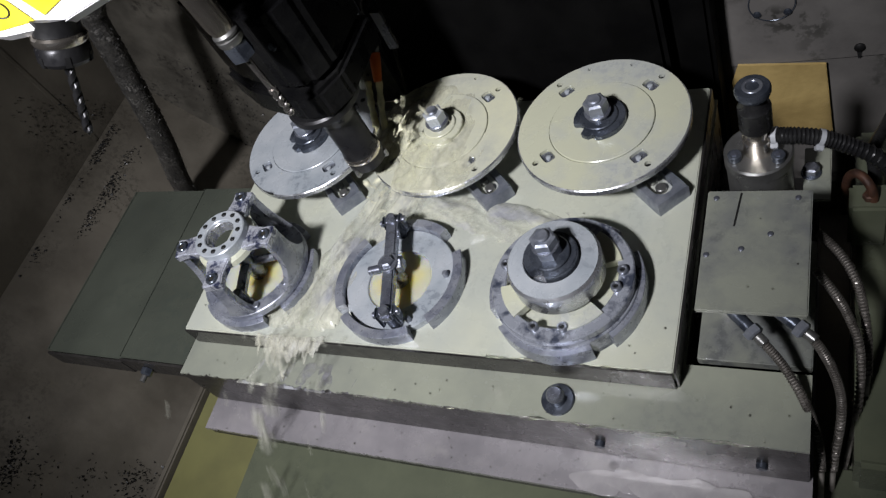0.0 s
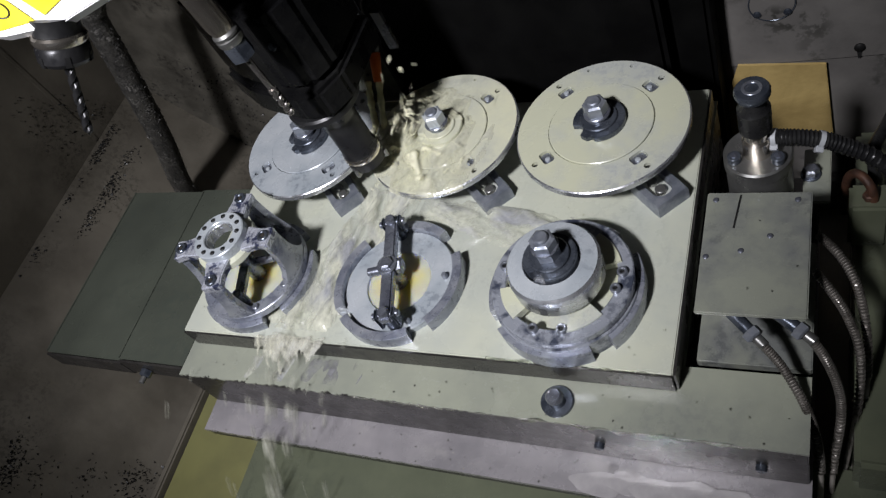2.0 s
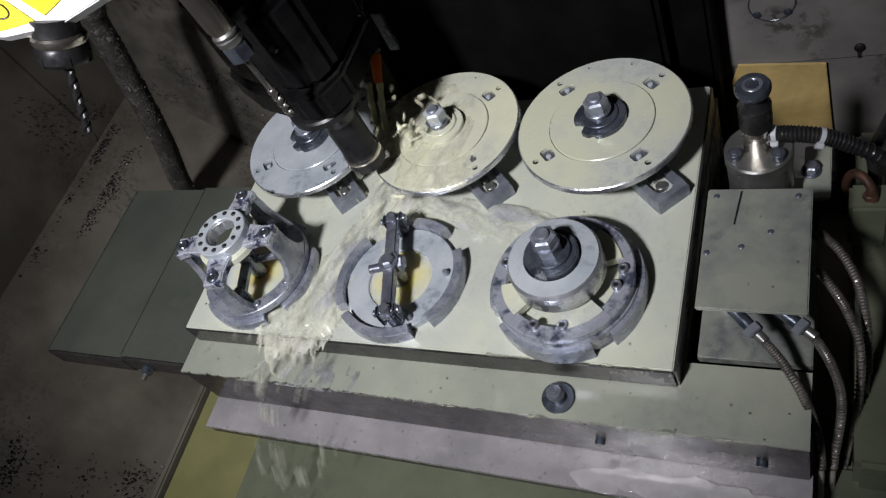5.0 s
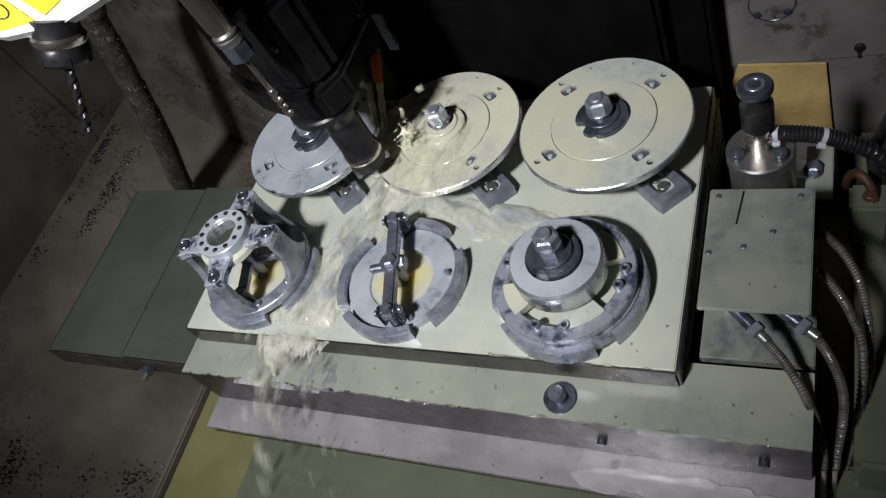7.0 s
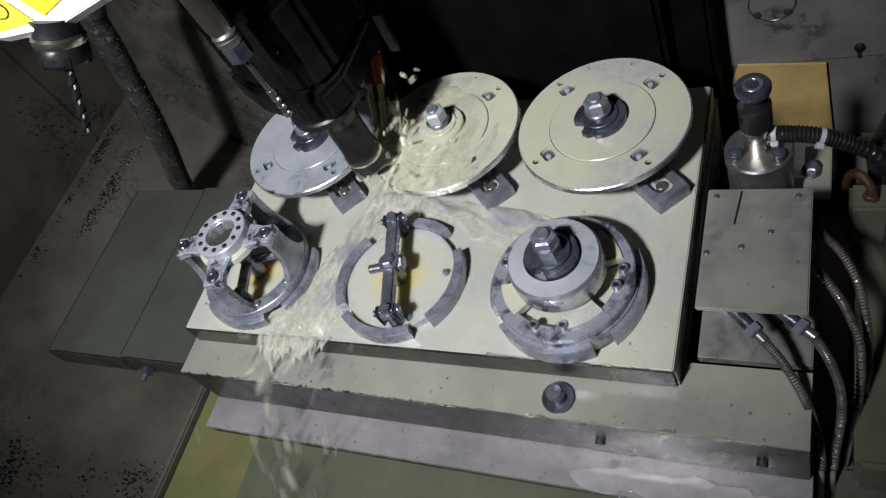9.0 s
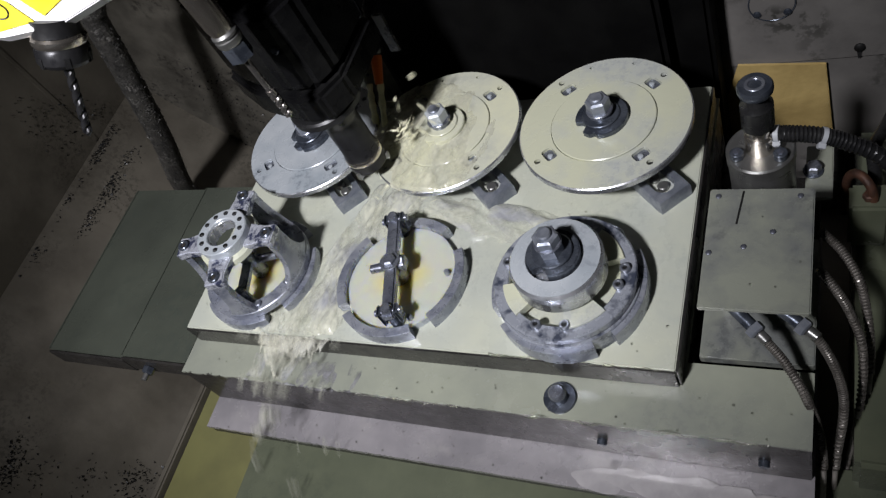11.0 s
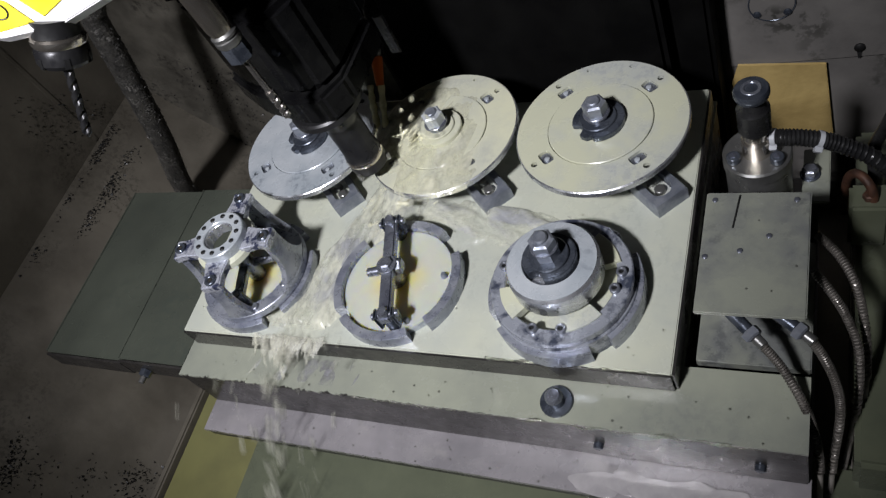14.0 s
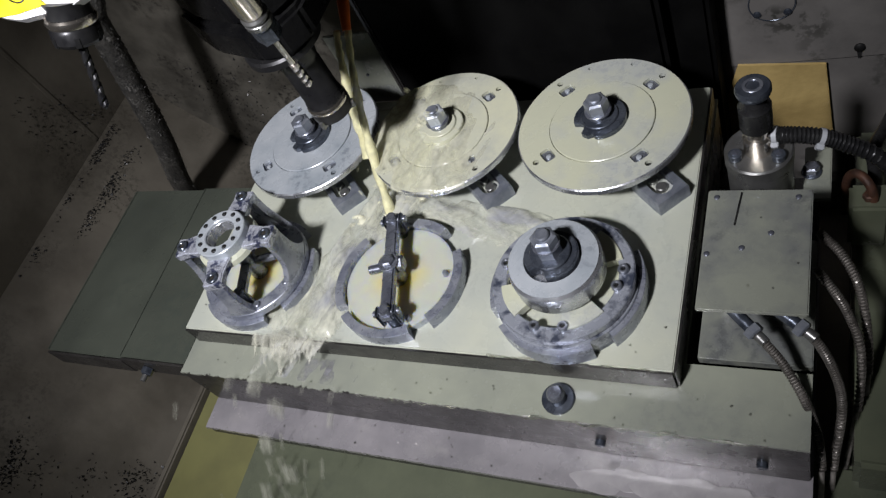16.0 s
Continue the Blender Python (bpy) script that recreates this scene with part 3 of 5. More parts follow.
def round_disc(x, y, film, label, turn=0.0, washer=M_BLUED):
    t = thing("flange_workpiece", pose(x, y, 0, 0, 0, turn), label, "workpiece", "flanges bolted to the plate")
    R, z = 0.0816, 0.046
    part("pedestal", cyl(0.034, 0.0, 0.0375, 40, 0.001), M_GALV, t)
    part("rim", lathe([(0.030, z - 0.0085), (R - 0.002, z - 0.0085), (R, z - 0.0065), (R, z - 0.0012), (R - 0.0012, z - 0.0002), (R - 0.0016, z - 0.0002), (R - 0.0016, z - 0.0055), (0.030, z - 0.0055)], 96, closed=True), M_ALU, t, "bare machined rim")
    pockets, depths = [circle(0, 0, 0.0500, 72)], [0.003]
    for a in (134, 47, -139, -46):
        q = Matrix.Rotation(radians(a + 90), 2)
        c = Vector((0.0592 * math.cos(radians(a)), 0.0592 * math.sin(radians(a))))
        sq = [q @ Vector((0.0078 * math.copysign(abs(math.cos(u)) ** 0.45, math.cos(u)), 0.0056 * math.copysign(abs(math.sin(u)) ** 0.45, math.sin(u)))) + c
              for u in [2 * math.pi * k / 20 for k in range(20)]]
        pockets.append([tuple(v) for v in sq])
        depths.append(0.0036)
        pockets.append(circle(0.0722 * math.cos(radians(a)), 0.0722 * math.sin(radians(a)), 0.0031))
        depths.append(0.0050)
        ins = part("pocket", prism([tuple((v - c) * 0.93) for v in sq], z - 0.0035, z - 0.0029), M_GALV, t, "dark milled pocket", m=pose(c.x, c.y, 0))
        part("boss", lathe([(0.0026, z - 0.0029), (0.0026, z - 0.0012), (0.0012, z - 0.0006), (0, z - 0.0006)], 16), M_DISCGREY, ins, m=pose(0.0012 * math.cos(a), 0.0012 * math.sin(a), 0))
        part("bore", cyl(0.0029, z - 0.0049, z - 0.0035, 16), M_INK_HOLE, t, m=pose(0.0722 * math.cos(radians(a)), 0.0722 * math.sin(radians(a)), 0))
    for a in (108, 75):
        pockets.append(circle(0.074 * math.cos(radians(a)), 0.074 * math.sin(radians(a)), 0.0021, 12))
        depths.append(0.004)
    part("flange", pierced(circle(0, 0, R - 0.0012, 96), pockets, z, depths), film, t, smooth=25)
    part("step", lathe([(0.0, z - 0.0028), (0.0493, z - 0.0028), (0.0493, z + 0.0008), (0.0486, z + 0.0014), (0.0, z + 0.0014)], 96), film, t)
    # notched washer and bolt
    n = 40
    pts = []
    for i in range(n):
        a = 360 * i / n
        r = 0.0245
        if abs((a - 215 + 180) % 360 - 180) < 14:
            r = 0.0175
        if abs((a - 262 + 180) % 360 - 180) < 6:
            r = 0.0215
        pts.append((r * math.cos(radians(a)), r * math.sin(radians(a))))
    part("washer", prism(pts, z + 0.0014, z + 0.0072, 0.0006), washer, t, "notched clamping washer")
    part("collar", cyl(0.0175, z + 0.0073, z + 0.0095, 36, 0.0008), washer, t)
    bolt = part("bolt", hexagon(0.0195, z + 0.0165, z + 0.0290, 0.0016), M_DISCGREY if washer is M_CREAM else M_NUT, t, "hexagon bolt head", m=pose(0, 0, 0, 0, 0, 12))
    part("bolt_collar", cyl(0.0125, z + 0.0140, z + 0.0165, 32, 0.0007), M_GALV, bolt)
    part("stud", lathe([(0.0062, z + 0.0288), (0.0062, z + 0.0305), (0.005, z + 0.0315), (0, z + 0.0315)], 24), M_NUT, bolt)
    part("shank", cyl(0.0105, z + 0.0096, z + 0.0141, 24), M_GALV, bolt)
    TABLE.append(t)


def jaws(t, r0, r1, z, spans):
    for a0, a1 in spans:
        part("jaw", ring(r0, r1, 0.0, z, 0.0006, 24, a0, a1), M_CAST, t, "curved steel jaw")


def bar_fixture():
    t = thing("bar_clamp_fixture", pose(-0.268, 0.069, 0), "round jaw fixture with a dark clamp bar across it", "fixture")
    jaws(t, 0.0585, 0.0680, 0.0145, ((56, 106), (140, 215), (226, 298), (316, 389)))
    part("base_ring", ring(0.034, 0.0583, 0.0, 0.0076, 0.0008, 80), M_DISCGREY, t, "grey ring wetted by coolant")
    for a in (8, 300):
        part("pin", lathe([(0.003, 0.008), (0.003, 0.0125), (0.002, 0.014), (0, 0.014)], 16), M_NUT, t, m=pose(0.050 * math.cos(radians(a)), 0.050 * math.sin(radians(a)), 0))
    part("post", cyl(0.0095, 0.0, 0.027, 28, 0.001), M_GALV, t)
    bar = part("bar", box(-0.0062, 0.0062, -0.060, 0.060, 0.0272, 0.0362, 0.0016), M_GALV, t, "narrow dark steel bar", m=pose(0.001, 0.001, 0, 0, 0, 15))
    part("washer", cyl(0.0105, 0.0363, 0.0385, 28, 0.0006), M_GALV, bar)
    part("nut", hexagon(0.0125, 0.0386, 0.0425), M_GALV, bar)
    part("cross_stud", cyl(0.0046, -0.023, 0.013, 18, 0.0006), M_GALV, bar, m=pose(0, 0, 0.030, 0, 90, 0))
    part("cross_nut", hexagon(0.0135, 0.007, 0.0135), M_GALV, bar, m=pose(0, 0.001, 0.030, 0, 90, 0))
    for y in (-0.053, 0.053):
        part("clevis", box(-0.0105, -0.0066, y - 0.0065, y + 0.0065, 0.016, 0.0385, 0.002), M_BLUED, bar, "dark clevis cheek")
        part("clevis", box(0.0066, 0.0105, y - 0.0065, y + 0.0065, 0.016, 0.0385, 0.002), M_BLUED, bar, "dark clevis cheek")
        part("cross_pin", cyl(0.0036, -0.0135, 0.0135, 16, 0.0008), M_GALV, bar, m=pose(0, y, 0.0325, 0, 90, 0))
        part("end_nut", lathe([(0.0055, 0.0362), (0.0058, 0.038), (0.0045, 0.041), (0, 0.0415)], 20), M_GALV, bar, m=pose(0, y, 0))
        part("end_screw", cyl(0.0058, 0.0077, 0.027, 20, 0.001), M_BLUED, bar, "dark hanging clamp screw", m=pose(0, y, 0))
    TABLE.append(t)


def cup_fixture():
    t = thing("clamped_cup_fixture", pose(-0.0965, 0.066, 0), "round jaw fixture holding a cup-shaped aluminium part", "fixture")
    jaws(t, 0.056, 0.0690, 0.018, ((222, 300), (316, 392), (54, 128), (140, 205)))
    part("base_ring", ring(0.030, 0.0600, 0.0, 0.0200, 0.0008, 80), M_DISC, t)
    part("seat_ring", ring(0.0605, 0.0640, 0.0, 0.0212, 0.0008, 80), M_BLOT, t, "dark stained seat ring")
    part("flange", ring(0.049, 0.0625, 0.0227, 0.0305, 0.001, 80), M_BLOT, t, "machined flange ring of the part")
    for a0, a1 in ((195, 232), (282, 322), (20, 60), (100, 150)):
        part("web", ring(0.032, 0.0535, 0.0245, 0.0325, 0.0006, 12, a0, a1), M_DISC, t, "flat cast web of the part")
    cup = part("cup", lathe([(0.0, 0.026), (0.0335, 0.026), (0.0355, 0.0335), (0.0392, 0.035), (0.0402, 0.0365), (0.0405, 0.0560), (0.0385, 0.0585), (0.0245, 0.0605), (0.0240, 0.0595), (0.0235, 0.055), (0.0, 0.055)], 80), M_ALU, t, "turned aluminium cup")
    part("rim_film", lathe([(0.0248, 0.0606), (0.0384, 0.0588), (0.0384, 0.0593), (0.0250, 0.0611)], 72, closed=True), M_DISCGREY, cup)
    n = 44
    pts = []
    for i in range(n):
        a = 360 * i / n
        r = 0.0232 if abs((a - 250 + 180) % 360 - 180) > 15 else 0.0165
        pts.append((r * math.cos(radians(a)), r * math.sin(radians(a))))
    part("washer", prism(pts, 0.0552, 0.0665, 0.0009), M_BLUED, t, "black notched washer")
    part("collar", cyl(0.0175, 0.0667, 0.0695, 36, 0.0008), M_BLUED, t)
    nut = part("nut", hexagon(0.0192, 0.0697, 0.0915, 0.0016), M_NUT, t, "tall hexagon nut", m=pose(0, 0, 0, 0, 0, 8))
    part("nut_collar", cyl(0.0118, 0.080, 0.082, 32, 0.0006), M_GALV, nut)
    part("stud", lathe([(0.0062, 0.091), (0.0062, 0.0938), (0.0052, 0.095), (0, 0.095)], 28), M_NUT, nut)
    for a, r in ((-77, 0.0505), (-105, 0.052), (-10, 0.050), (8, 0.053), (170, 0.053)):
        s = part("cap_screw", ring(0.0022, 0.0045, 0.0305, 0.035, 0.0006, 20), M_GALV, t, "socket cap screw", m=pose(r * math.cos(radians(a)), r * math.sin(radians(a)), 0))
        part("socket", cyl(0.0023, 0.030, 0.033, 6), M_INK_HOLE, s)
    TABLE.append(t)


def shell_leg(top, foot):
    """A leg of a round shell: half its width is top degrees at the head and foot degrees at the base."""
    bm = bmesh.new()
    rows = []
    for k in range(9):
        u = k / 8
        z = 0.079 - 0.056 * u
        half = top + (foot - top) * u ** 4
        ro = 0.0575 + 0.003 * u
        row = []
        for rad_, q in [(ro, i / 6) for i in range(7)] + [(ro - 0.0075, 1 - i / 6) for i in range(7)]:
            a = radians(half * (2 * q - 1))
            row.append(bm.verts.new((rad_ * math.cos(a), rad_ * math.sin(a), z)))
        rows.append(row)
    for a, b in zip(rows, rows[1:]):
        for i in range(14):
            bm.faces.new((a[i], a[(i + 1) % 14], b[(i + 1) % 14], b[i]))
    bm.faces.new(rows[0])
    bm.faces.new(list(reversed(rows[-1])))
    return bm


def bearing_housing():
    t = thing("four_legged_housing", pose(-0.441, 0.0690, 0) @ Matrix.Diagonal((1, 1, 0.9, 1)), "cast aluminium housing with four legs and a drilled top ring", "workpiece")
    jaws(t, 0.054, 0.0670, 0.013, ((222, 300), (320, 388), (54, 130), (145, 210)))
    part("base_ring", ring(0.046, 0.0610, 0.0142, 0.024, 0.001, 72), M_CAST, t)
    for a in (-20, -60, 100, 160):
        part("base_screw", cyl(0.0035, 0.0245, 0.0275, 16, 0.0006), M_GALV, t, m=pose(0.0535 * math.cos(radians(a)), 0.0535 * math.sin(radians(a)), 0))
    top = part("top_ring", ring(0.0165, 0.0285, 0.082, 0.095, 0.001, 64), M_DISCGREY, t, "bright ring with twelve dark holes drawn as black studs")
    part("bore", ring(0.0150, 0.0164, 0.078, 0.092, 0.0004, 56), M_ALU, top)
    # twelve drilled holes, their darkness drawn as black studs
    sc = None
    for i in range(12):
        a = radians(30 * i + 12)
        m = pose(0.0228 * math.cos(a), 0.0228 * math.sin(a), 0)
        if sc is None:
            sc = part("screw", lathe([(0.0024, 0.0948), (0.0024, 0.0962), (0.0016, 0.0968), (0, 0.0968)], 14), M_INK_HOLE, top, m=m)
        else:
            twin(sc, m)
    part("neck", lathe([(0.0275, 0.072), (0.034, 0.074), (0.033, 0.080), (0.0275, 0.0835)], 56, closed=True), M_DISC, t)
    for a in (-165, -77, 5, 92):
        leg = part("leg", shell_leg(7 if a in (-165, -77) else 11, 16 if a in (-165, -77) else 30), M_CAST, t, "flared curved cast leg", m=pose(0, 0, 0, 0, 0, a))
        arm = part("arm", prism([(0.026, -0.014), (0.046, -0.010), (0.058, -0.0115), (0.058, 0.0115), (0.046, 0.010), (0.026, 0.014)], 0.076, 0.086, 0.0012), M_ARM, t, "milled arm with a screw eye", m=pose(0, 0, 0, 0, 0, a))
        eye = part("screw_eye", ring(0.0030, 0.0062, 0.086, 0.0892, 0.0008, 24), M_BLUED, arm, "blue-black screw eye", m=pose(0.0505, 0, 0))
        part("socket", cyl(0.0022, 0.085, 0.0882, 12), M_CHROME, eye)
    b = part("inner_bar", box(-0.0055, 0.0055, -0.048, 0.048, 0.034, 0.042, 0.0012), M_GALV, t, "dark clamp bar inside", m=pose(0, 0, 0, 0, 0, 16))
    part("post", cyl(0.009, 0.0, 0.052, 24, 0.001), M_GALV, b)
    part("cross_stud", cyl(0.0048, -0.004, 0.032, 18, 0.0006), M_GALV, b, m=pose(0, 0, 0.034, 0, 90, 0))
    for y in (-0.044, 0.044):
        part("end_screw", cyl(0.006, 0.010, 0.046, 20, 0.001), M_BLUED, b, m=pose(0, y, 0))
    TABLE.append(t)


def junction_box():
    t = thing("hydraulic_manifold", pose(0.056, 0.085, -0.028), "pale manifold block with a flat cover plate on the table", "manifold")
    part("body", box(-0.033, 0.038, 0.0, 0.058, -0.032, 0.0735, 0.002), M_GREEN, t)
    part("base_plate", box(-0.044, 0.0425, -0.057, 0.062, -0.012, -0.002, 0.001), M_COVER, t, "pale wet base plate under the cover")
    lid = part("cover_plate", box(-0.037, 0.040, -0.055, 0.056, 0.074, 0.078, 0.001), M_COVER, t, "flat cover plate with small screws")
    part("groove", box(-0.0007, 0.0007, -0.016, 0.016, 0.0779, 0.0786), M_INK_HOLE, lid, m=pose(-0.013, 0.037, 0, 0, 0, -6))
    for x, y in ((-0.03, 0.048), (0.030, 0.048), (0.012, 0.014), (-0.008, 0.0), (-0.033, -0.006)):
        part("screw", lathe([(0.0022, 0.078), (0.0022, 0.0788), (0.0012, 0.0794), (0, 0.0794)], 14), M_GALV, lid, m=pose(x, y, 0))
    TABLE.append(t)


def rotary_knob():
    t = thing("hydraulic_valve", pose(0.053, 0.191, -0.028), "steel flanged valve with a black knob on top", "valve")
    part("body", lathe([(0.0265, -0.06), (0.0265, 0.056), (0.0275, 0.0565), (0.0275, 0.067), (0.026, 0.0685), (0, 0.0685)], 56), M_STEEL, t)
    for a in (-150, -35, 80):
        s = part("cap_screw", cyl(0.0056, 0.0685, 0.0755, 24, 0.0008), M_BLUED, t, m=pose(0.0200 * math.cos(radians(a)), 0.0200 * math.sin(radians(a)), 0))
        part("socket", cyl(0.003, 0.0745, 0.0761, 6), M_GALV, s)
    part("neck", lathe([(0.0115, 0.0685), (0.0115, 0.085), (0.0095, 0.087), (0.0095, 0.097), (0.0, 0.097)], 40), M_CHROME, t, "bright steel neck")
    part("sleeve", lathe([(0.0108, 0.096), (0.0128, 0.098), (0.0128, 0.121), (0.0105, 0.124), (0.0085, 0.134), (0, 0.134)], 40), M_RUBBER, t, "black rubber sleeve")
    cap = part("cap", lathe([(0.008, 0.133), (0.0128, 0.135), (0.0136, 0.1375), (0.0136, 0.141), (0.0124, 0.143), (0.009, 0.1432), (0, 0.1425)], 48), M_BLUED, t, "flat blue-grey cap")
    part("dimple", ring(0.005, 0.0078, 0.1428, 0.1439, 0.0004, 32), M_GALV, cap)
    TABLE.append(t)
    # added black block under valve and manifold, standing for the shaded table
    k = thing("shaded_corner_block", pose(0.05, 0.12, -0.092), "black block added for the shaded table corner under valve and manifold", "bracket")
    part("beam", box(-0.046, 0.048, -0.098, 0.105, -0.02, 0.0315, 0.003), M_BODY, k)
    part("stay", box(-0.048, -0.030, -0.098, 0.19, -0.12, -0.0205, 0.003), M_BODY, k)
    TABLE.append(k)


def hose_line(name, pts, r, label, material, band=None):
    t = thing(name, pose(*pts[0]), label, "hose", "hydraulic hoses")
    P = [Vector(p) - Vector(pts[0]) for p in pts]
    path = spline(P, 9)
    part("hose", tube(path, r, 14), material, t)
    return t, path


def hoses():
    # braided lines from under the cover plate
    for pts, k in ((((0.05, 0.039, 0.02), (0.064, 0.026, 0.015), (0.079, 0.014, 0.0), (0.093, -0.003, -0.02), (0.101, -0.013, -0.05), (0.1055, -0.022, -0.1), (0.1055, -0.041, -0.16)), 0),
                   (((0.082, 0.043, 0.02), (0.098, 0.031, 0.015), (0.109, 0.021, 0.0), (0.117, 0.013, -0.03), (0.119, 0.003, -0.06), (0.115, -0.013, -0.12), (0.113, -0.034, -0.18)), 1)):
        t, path = hose_line("braided_hose", pts, 0.0025, "steel braided hydraulic hose leaving the manifold", M_HOSE)
        d = along(path[0], path[5])
        f = part("fitting", hexagon(0.0125, 0.008, 0.015), M_NUT, t, "hexagon hose fitting", m=d)
        part("ferrule", cyl(0.0042, 0.0152, 0.024, 20, 0.0008), M_STEEL, f)
        part("nipple", cyl(0.0050, -0.014, 0.0078, 20, 0.0006), M_BLUED, f)
        bm = coil(path[5:48], 0.0030, 0.0009, 58)
        part("spring_guard", bm, M_SPRING, t, "coiled spring guard")
        TABLE.append(t)
    for pts in (((0.1, 0.121, 0.02), (0.115, 0.106, 0.015), (0.127, 0.09, 0.0), (0.134, 0.077, -0.03), (0.138, 0.058, -0.07), (0.136, 0.029, -0.12), (0.126, -0.026, -0.2)),
                ((0.099, 0.087, 0.02), (0.112, 0.073, 0.01), (0.122, 0.065, -0.01), (0.131, 0.052, -0.04), (0.132, 0.032, -0.08), (0.126, 0.005, -0.14), (0.118, -0.027, -0.2))):
        t, path = hose_line("braided_hose", pts, 0.0023, "steel braided hydraulic hose curving down beside the table", M_HOSE)
        bm = coil(path[0:40], 0.0029, 0.0009, 48)
        part("spring_guard", bm, M_SPRING, t, "coiled spring guard")
        TABLE.append(t)
    t, path = hose_line("black_hose", ((0.062, 0.192, 0.055), (0.077, 0.191, 0.056), (0.098, 0.193, 0.050), (0.118, 0.193, 0.040), (0.146, 0.189, 0.02), (0.19, 0.18, -0.05), (0.20, 0.17, -0.10)), 0.0062,
                        "black sleeved hose with cable ties leaving the valve", M_RUBBER)
    part("ribbed_sleeve", coil(path[2:40], 0.0062, 0.0012, 30), M_RUBBER, t, "black ribbed sleeve")
    for i, w in ((3, 0.0088), (19, 0.0085)):
        m = along(path[i], path[i + 1])
        tie = part("cable_tie", ring(0.0061, w - 0.001, -0.002, 0.002, 0.0003, 24), M_TIE, t, "grey cable tie", m=m)
        part("tie_head", box(0.0055, 0.0105, -0.003, 0.003, -0.003, 0.003, 0.0006), M_TIE, tie, m=pose(0, 0, 0, 0, 0, -150))
    TABLE.append(t)
    t, path = hose_line("black_cable", ((0.19, 0.40, -0.10), (0.165, 0.335, -0.066), (0.149, 0.275, -0.036), (0.140, 0.245, -0.03), (0.142, 0.231, -0.05), (0.145, 0.228, -0.10)), 0.0058,
                        "black cable looping down beside the valve", M_RUBBER)
    t, path = hose_line("rusty_pipe", ((0.118, 0.228, -0.10), (0.119, 0.224, -0.05), (0.124, 0.216, -0.026), (0.132, 0.208, -0.022), (0.139, 0.200, -0.032), (0.141, 0.195, -0.06), (0.141, 0.195, -0.10)), 0.004,
                        "bent rusty copper lubrication pipe", M_RUST)
    t = thing("pipe_clamp", pose(0.133, 0.20, -0.10), "rusty brown clamp block for lubrication pipes", "clamp")
    part("block", box(-0.012, 0.02, -0.012, 0.016, 0, 0.06, 0.003), M_GREENWET, t)
    part("screw", hexagon(0.01, 0.060, 0.066), M_RUST, t, m=pose(0.004, 0, 0))
    b = thing("bracket_bolt", pose(0.092, 0.215, -0.028), "bolt on a pale bracket beside the valve", "bolt")
    part("bracket", box(-0.006, 0.016, -0.03, 0.03, -0.0, 0.004, 0.001), M_PALLET, b)
    part("washer", cyl(0.0085, 0.004, 0.006, 28, 0.0005), M_BLUED, b)
    part("head", hexagon(0.012, 0.006, 0.014), M_GALV, b)
    TABLE.append(b)


machine_table()
fixture_plate()
locating_bolt()
round_disc(-0.085, 0.2263, M_DISC, "round aluminium flange milky with coolant, black washer and bolt")
round_disc(-0.2511, 0.2263, M_CREAM, "round aluminium flange being milled under splashing coolant", washer=M_CREAM)
round_disc(-0.4172, 0.2263, M_DISCGREY, "round greyish aluminium flange, black washer and bolt")
slotted_clamp(-0.060, 0.206, 45)
slotted_clamp(-0.229, 0.209, 45)
slotted_clamp(-0.404, 0.206, 45)
bar_fixture()
cup_fixture()
bearing_housing()
junction_box()
rotary_knob()
hoses()


